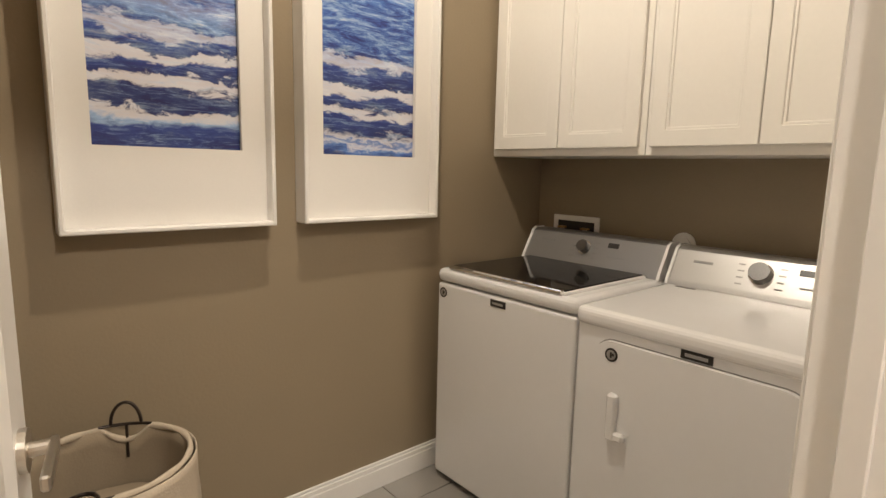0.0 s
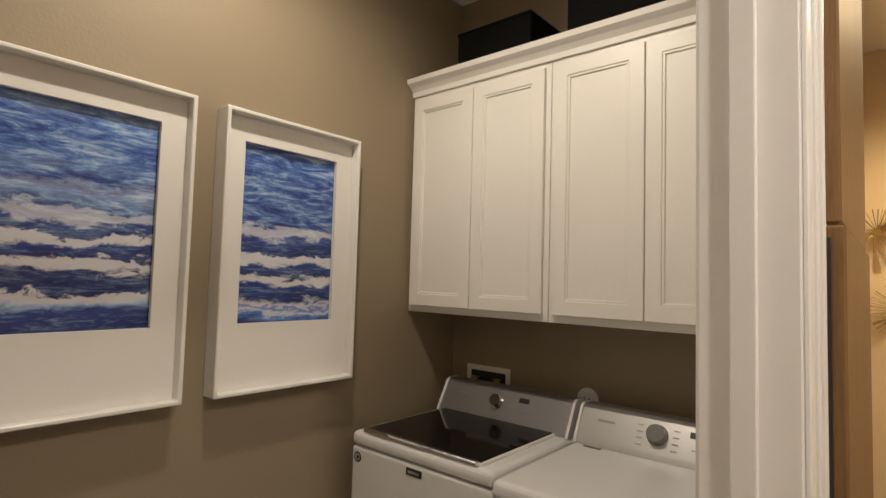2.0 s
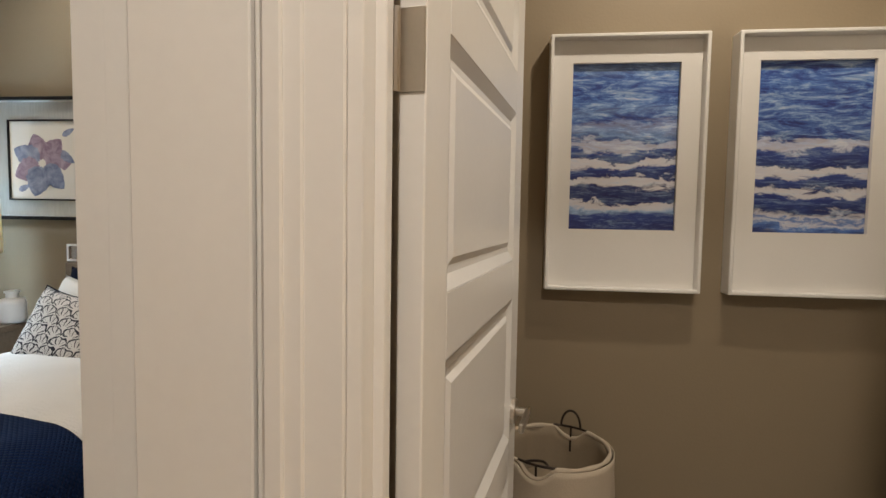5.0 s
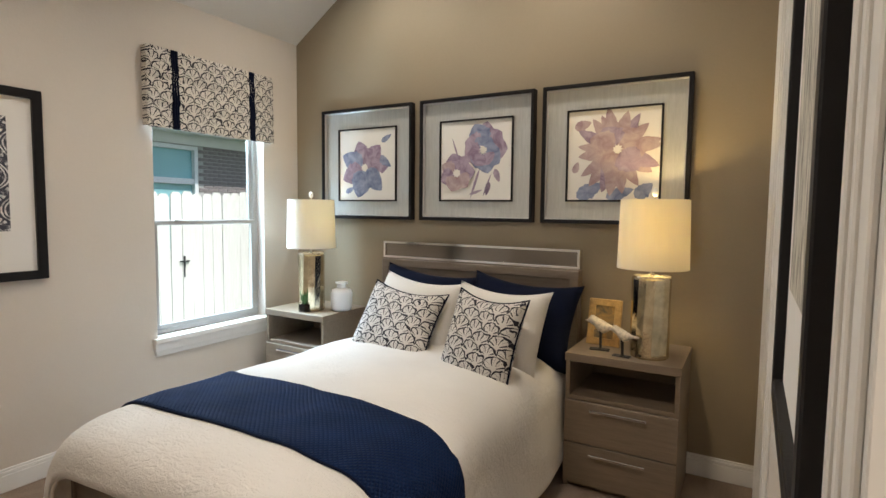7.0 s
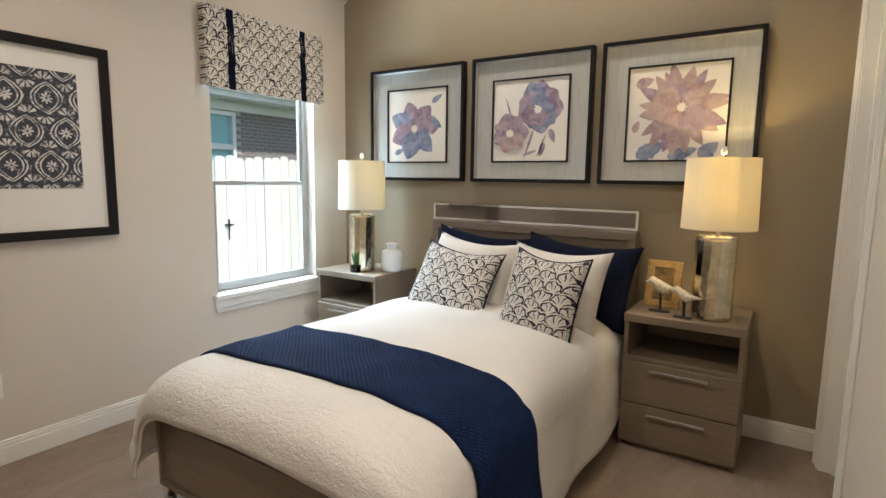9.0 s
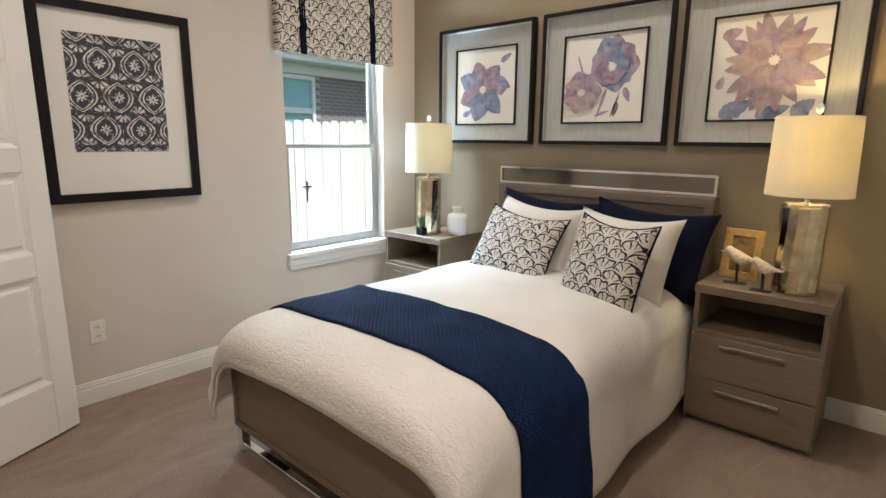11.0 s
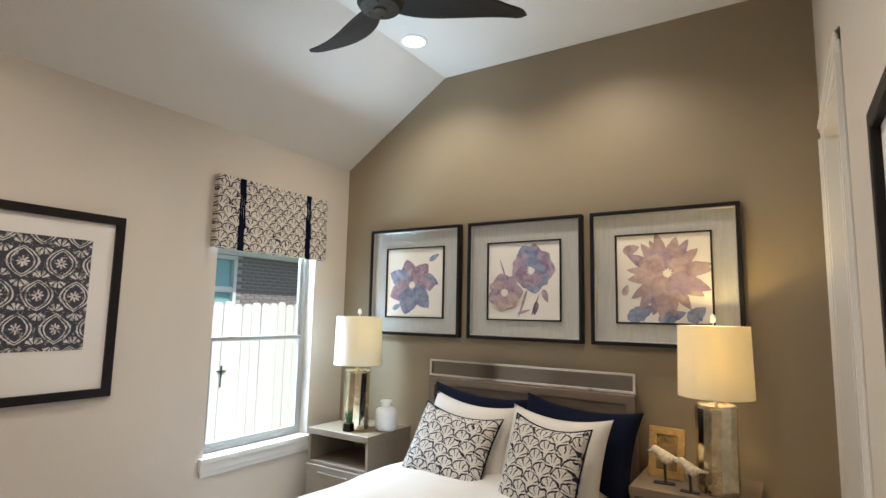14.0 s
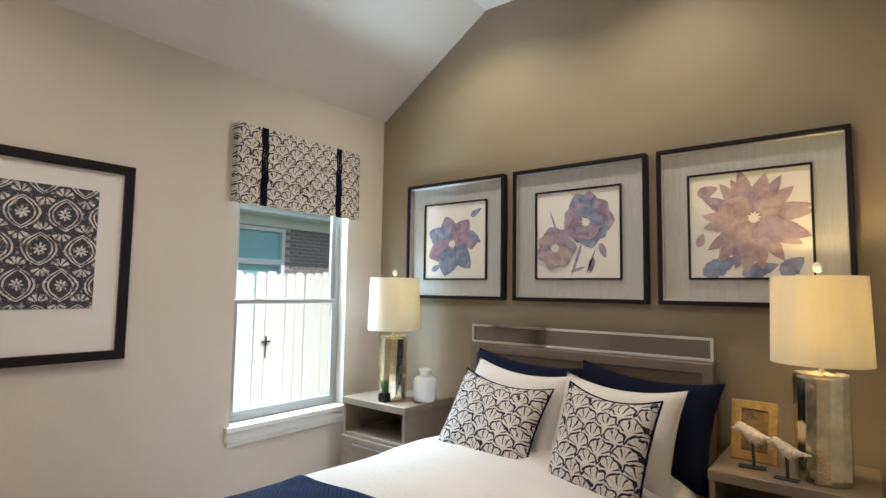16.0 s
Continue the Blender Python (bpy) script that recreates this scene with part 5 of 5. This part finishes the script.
part("plate", tube([(LE, 1.14, 1.06), (LE - 0.008, 1.14, 1.06)], 0.048, 32), M["trim"], go)
part("socket_face", tube([(LE - 0.007, 1.14, 1.06), (LE - 0.016, 1.14, 1.06)], 0.030, 32), M["trim"], go)
part("slots", boxes(((LE - 0.0168, 1.126, 1.05), (LE - 0.0155, 1.132, 1.068)), ((LE - 0.0168, 1.148, 1.05), (LE - 0.0155, 1.154, 1.068)), ((LE - 0.0168, 1.136, 1.040), (LE - 0.0155, 1.144, 1.046))), M["badge"], go)


def hamper():
    cx, cy, zt, r = 0.235, 1.60, 0.61, 0.190
    h = thing("laundry_hamper", (cx, cy, 0), "round beige canvas laundry hamper in a dark wire frame", "hamper")
    part("wire_frame", tube([(cx + (r + 0.006) * math.cos(a / 20 * math.pi), cy + (r + 0.006) * math.sin(a / 20 * math.pi), 0.012) for a in range(41)], 0.006, 8), M["wire"], h)
    for k in range(6):
        a = k * math.pi / 3 + 0.4
        part("wire_upright", tube([(cx + (r - 0.004) * math.cos(a), cy + (r - 0.004) * math.sin(a), 0.012), (cx + (r + 0.004) * math.cos(a), cy + (r + 0.004) * math.sin(a), zt - 0.02)], 0.004, 8), M["wire"], h)

    def wall(u, v):
        a = 2 * math.pi * u
        rr = r - 0.012 + 0.012 * v + 0.004 * math.sin(a * 9 + v * 3)
        return (cx + rr * math.cos(a), cy + rr * math.sin(a), 0.02 + (zt - 0.02 - notch(a)) * v)

    def notch(a):
        return 0.04 * max(0.0, 1 - (((a - 1.15 + math.pi) % (2 * math.pi) - math.pi) / 0.32) ** 2) + 0.04 * max(0.0, 1 - (((a - 4.3 + math.pi) % (2 * math.pi) - math.pi) / 0.32) ** 2)
    part("canvas_bag", grid(wall, 72, 14, 0.004), M["canvas"], h, smooth=True)
    part("bag_bottom", lathe([(r - 0.014, 0.02), (r - 0.014, 0.03)], 40, (cx, cy, 0)), M["canvas"], h)

    def cuff(u, v):
        a = 2 * math.pi * u
        b = 2 * math.pi * v
        lump = 0.007 + 0.0012 * math.sin(a * 11)
        rr = r + lump * math.cos(b)
        return (cx + rr * math.cos(a), cy + rr * math.sin(a), zt - notch(a) + lump * 1.3 * math.sin(b))
    part("cuff", grid(cuff, 80, 10), M["cuff"], h, "rolled cream cuff", smooth=True)

    def skirt(u, v):
        a = 2 * math.pi * u
        rr = r + 0.013 + 0.004 * v + 0.003 * math.sin(a * 13 + v * 4) * v
        return (cx + rr * math.cos(a), cy + rr * math.sin(a), zt - notch(a) - (0.17 - notch(a)) * v)
    part("cuff_skirt", grid(skirt, 80, 8, 0.003), M["cuff"], h, "cream cloth turned down over the rim", smooth=True)
    for a0 in (1.15, 4.3):
        pts = []
        for k in range(17):
            q = math.pi * k / 16
            a = a0 + 0.20 * math.cos(q)
            fold = a0 > 3
            rr = r - (0.055 * math.sin(q) if fold else 0.0)
            pts.append((cx + rr * math.cos(a), cy + rr * math.sin(a), zt + 0.008 + (-0.01 if fold else 0.062) * math.sin(q)))
        hd = part("handle", tube(pts, 0.0045, 8), M["wire"], h, "dark wire loop handle")
        part("handle_bar", tube([(cx + r * math.cos(a0 + 0.36 * s / 6), cy + r * math.sin(a0 + 0.36 * s / 6), zt + 0.006) for s in range(-6, 7)], 0.0045, 8), M["wire"], hd)
        part("handle_stay", tube([(cx + r * math.cos(a0), cy + r * math.sin(a0), zt + 0.006), (cx + (r - 0.004) * math.cos(a0), cy + (r - 0.004) * math.sin(a0), zt - 0.09)], 0.004, 8), M["wire"], hd)
    # cloth lying in the bag
    def heap(u, v):
        a, q = 2 * math.pi * u, v * (r - 0.02)
        return (cx + q * math.cos(a), cy + q * math.sin(a), 0.50 - 0.06 * v * v + 0.02 * noise.noise((q * 9 * math.cos(a), q * 9 * math.sin(a), 1)))
    part("liner", grid(heap, 40, 8, 0.004), M["canvas"], h, smooth=True)


hamper()

# ---- hall beyond the laundry ----
pn = thing("barn_door", (1.3, HY, 0), "brown stained wooden door slab against the hall wall", "wooden door")
part("slab", boxes(((1.02, HY - 0.031, 0.01), (1.90, HY - 0.004, 1.66)), bev=0.004), M["barn"], pn)
part("edge_seal", boxes(((1.012, HY - 0.012, 0.01), (1.021, HY - 0.002, 1.64))), M["black"], pn)
pb = thing("wooden_beam", (1.1, HY, 1.66), "brown stained wooden beam above the slab", "wooden beam")
part("beam", boxes(((1.05, HY - 0.024, 1.665), (1.88, HY - 0.001, 2.95)), bev=0.004), M["barn"], pb)
for sy, sz, sr in ((0.20, 1.92, 0.13), (0.08, 1.45, 0.17)):
    sb = thing("starburst_ornament", (4.19, sy, sz), "round spiky antique gold starburst on the wall", "wall ornament", "starbursts")
    part("core", tube([(4.198, sy, sz), (4.15, sy, sz)], 0.02, 16), M["spike"], sb)
    rnd = random.Random(int(sz * 100))
    for k in range(64):
        a, l = rnd.uniform(0, 2 * math.pi), rnd.uniform(0.0, 1.0)
        part("spike", tube([(4.17, sy, sz), (4.17 - 0.05 - 0.05 * l, sy + sr * math.cos(a), sz + sr * math.sin(a))], 0.002, 4), M["spike"], sb)

# ---- outside ----
structure("ground", boxes(((-400, -400, -0.5), (XW - T, 400, -0.25)), ((XW - T, YN + T, -0.5), (400, 400, -0.25)), ((XW - T, -400, -0.5), (400, -2.4, -0.25))), M["grass"], "green lawn around the house", "ground")


def house():
    x = -9.2
    h = thing("neighbour_house", (x, 6, -0.25), "neighbouring brick house with teal-tinted windows and white eaves", "house")
    part("wall", boxes(((x - 0.25, -4, -0.25), (x - 0.012, 4.95, 2.75)), ((x - 0.25, 5.95, -0.25), (x - 0.012, 16, 2.75)), ((x - 0.25, 4.95, -0.25), (x - 0.012, 5.95, 0.6)), ((x - 0.25, 4.95, 2.50), (x - 0.012, 5.95, 2.75))), M["mortar"], h)
    wn = part("window", ring_frame(bmesh.new(), 4.95, 5.95, 0.6, 2.5, 0.07, x - 0.10, x + 0.015, 0.004, "x"), M["siding"], h, "white window frame")
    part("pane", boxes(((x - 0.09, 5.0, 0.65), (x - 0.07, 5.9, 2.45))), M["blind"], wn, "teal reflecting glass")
    part("meeting_rail", boxes(((x - 0.07, 5.02, 1.83), (x + 0.005, 5.88, 1.93)), bev=0.004), M["siding"], wn)
    part("soffit", boxes(((x - 0.2, -4, 2.70), (x + 0.50, 16, 2.75))), M["siding"], h)
    part("fascia", boxes(((x + 0.50, -4, 2.68), (x + 0.54, 16, 2.88)), bev=0.005), M["siding"], h)
    part("gutter", boxes(((x + 0.54, -4, 2.76), (x + 0.65, 16, 2.88)), bev=0.02), M["siding"], h)
    part("frieze", boxes(((x - 0.012, -4, 2.52), (x + 0.02, 16, 2.70)), bev=0.004), M["siding"], h)
    bm = bmesh.new()
    vs = [bm.verts.new(p) for p in ((x + 0.62, -4, 2.88), (x - 5, -4, 5.4), (x - 5, 16, 5.4), (x + 0.62, 16, 2.88))]
    us = [bm.verts.new(v.co + Vector((0, 0, 0.06))) for v in vs]
    bm.faces.new(vs), bm.faces.new(us)
    for k in range(4):
        bm.faces.new((vs[k], vs[(k + 1) % 4], us[(k + 1) % 4], us[k]))
    part("roof", bm, M["roofing"], h)
    bmb = slab(bmesh.new(), (-0.012, 0.004, 0.004), (0.0, 0.194, 0.062), 0.003)
    first = part("brick", bmb, M["brick"], h)
    first.matrix_basis = pose(x, 5.97, 1.30)
    for r in range(18):
        for k in range(11):
            if r == 0 and k == 0:
                continue
            o = new("brick", first.data)
            o.parent, o.matrix_parent_inverse = h, first.matrix_parent_inverse
            o.matrix_basis = pose(x, 5.97 + 0.2 * k + (0.1 if r % 2 else 0), 1.30 + 0.068 * r)


house()


def fence():
    x = -6.5
    f = thing("wooden_fence", (x, 5, -0.25), "pale dog-eared cedar picket fence with a black gate latch", "fence")
    rnd = random.Random(5)
    metas = []
    for v in range(3):
        bm = bmesh.new()
        w, h = 0.138, 1.86 + 0.012 * v
        pts = [(0.0, 0), (w, 0), (w, h - 0.04), (w - 0.03, h), (0.03, h), (0.0, h - 0.04)]
        a = [bm.verts.new((0, y, z)) for y, z in pts]
        b = [bm.verts.new((0.016, y, z)) for y, z in pts]
        for k in range(6):
            bm.faces.new((a[k], a[(k + 1) % 6], b[(k + 1) % 6], b[k]))
        bm.faces.new(a[::-1]), bm.faces.new(b)
        ob = part("picket", bm, M["cedar"], f)
        ob.matrix_basis = pose(x, 0.5 + 0.143 * v, -0.25)
        metas.append(ob)
    for k in range(3, 62):
        s = metas[k % 3]
        o = new("picket", s.data)
        o.parent, o.matrix_parent_inverse = f, s.matrix_parent_inverse
        o.matrix_basis = pose(x + rnd.uniform(-0.004, 0.004), 0.5 + 0.143 * k, -0.25 + 0.006 * (k - 30) * 0.5 + rnd.uniform(-0.01, 0.01), rnd.uniform(-0.4, 0.4))
    for z in (0.1, 1.2):
        part("fence_rail", boxes(((x - 0.045, 0.4, z), (x - 0.004, 9.5, z + 0.085))), M["cedar"], f)
    bm = boxes(((x + 0.02, 3.80, 0.70), (x + 0.035, 3.82, 0.84)), ((x + 0.02, 3.75, 0.765), (x + 0.04, 3.87, 0.782)), ((x + 0.02, 3.80, 0.58), (x + 0.035, 3.814, 0.70)), bev=0.002)
    part("gate_latch", bm, M["black"], f, "black iron gate latch")


fence()

# ---- laundry floor tiles ----
tile_mesh = None
floor_l = bpy.data.objects["floor_laundry"]
for i in range(5):
    for j in range(6):
        x0, y0 = LW + 0.004 + 0.50 * i, HY + 0.004 + 0.305 * j
        x1, y1 = min(x0 + 0.496, LE), min(y0 + 0.301, LN)
        if x1 - x0 > 0.05 and y1 - y0 > 0.05:
            part("tile", boxes(((x0, y0, -0.008), (x1, y1, 0.0)), bev=0.0015), M["tile"], floor_l)
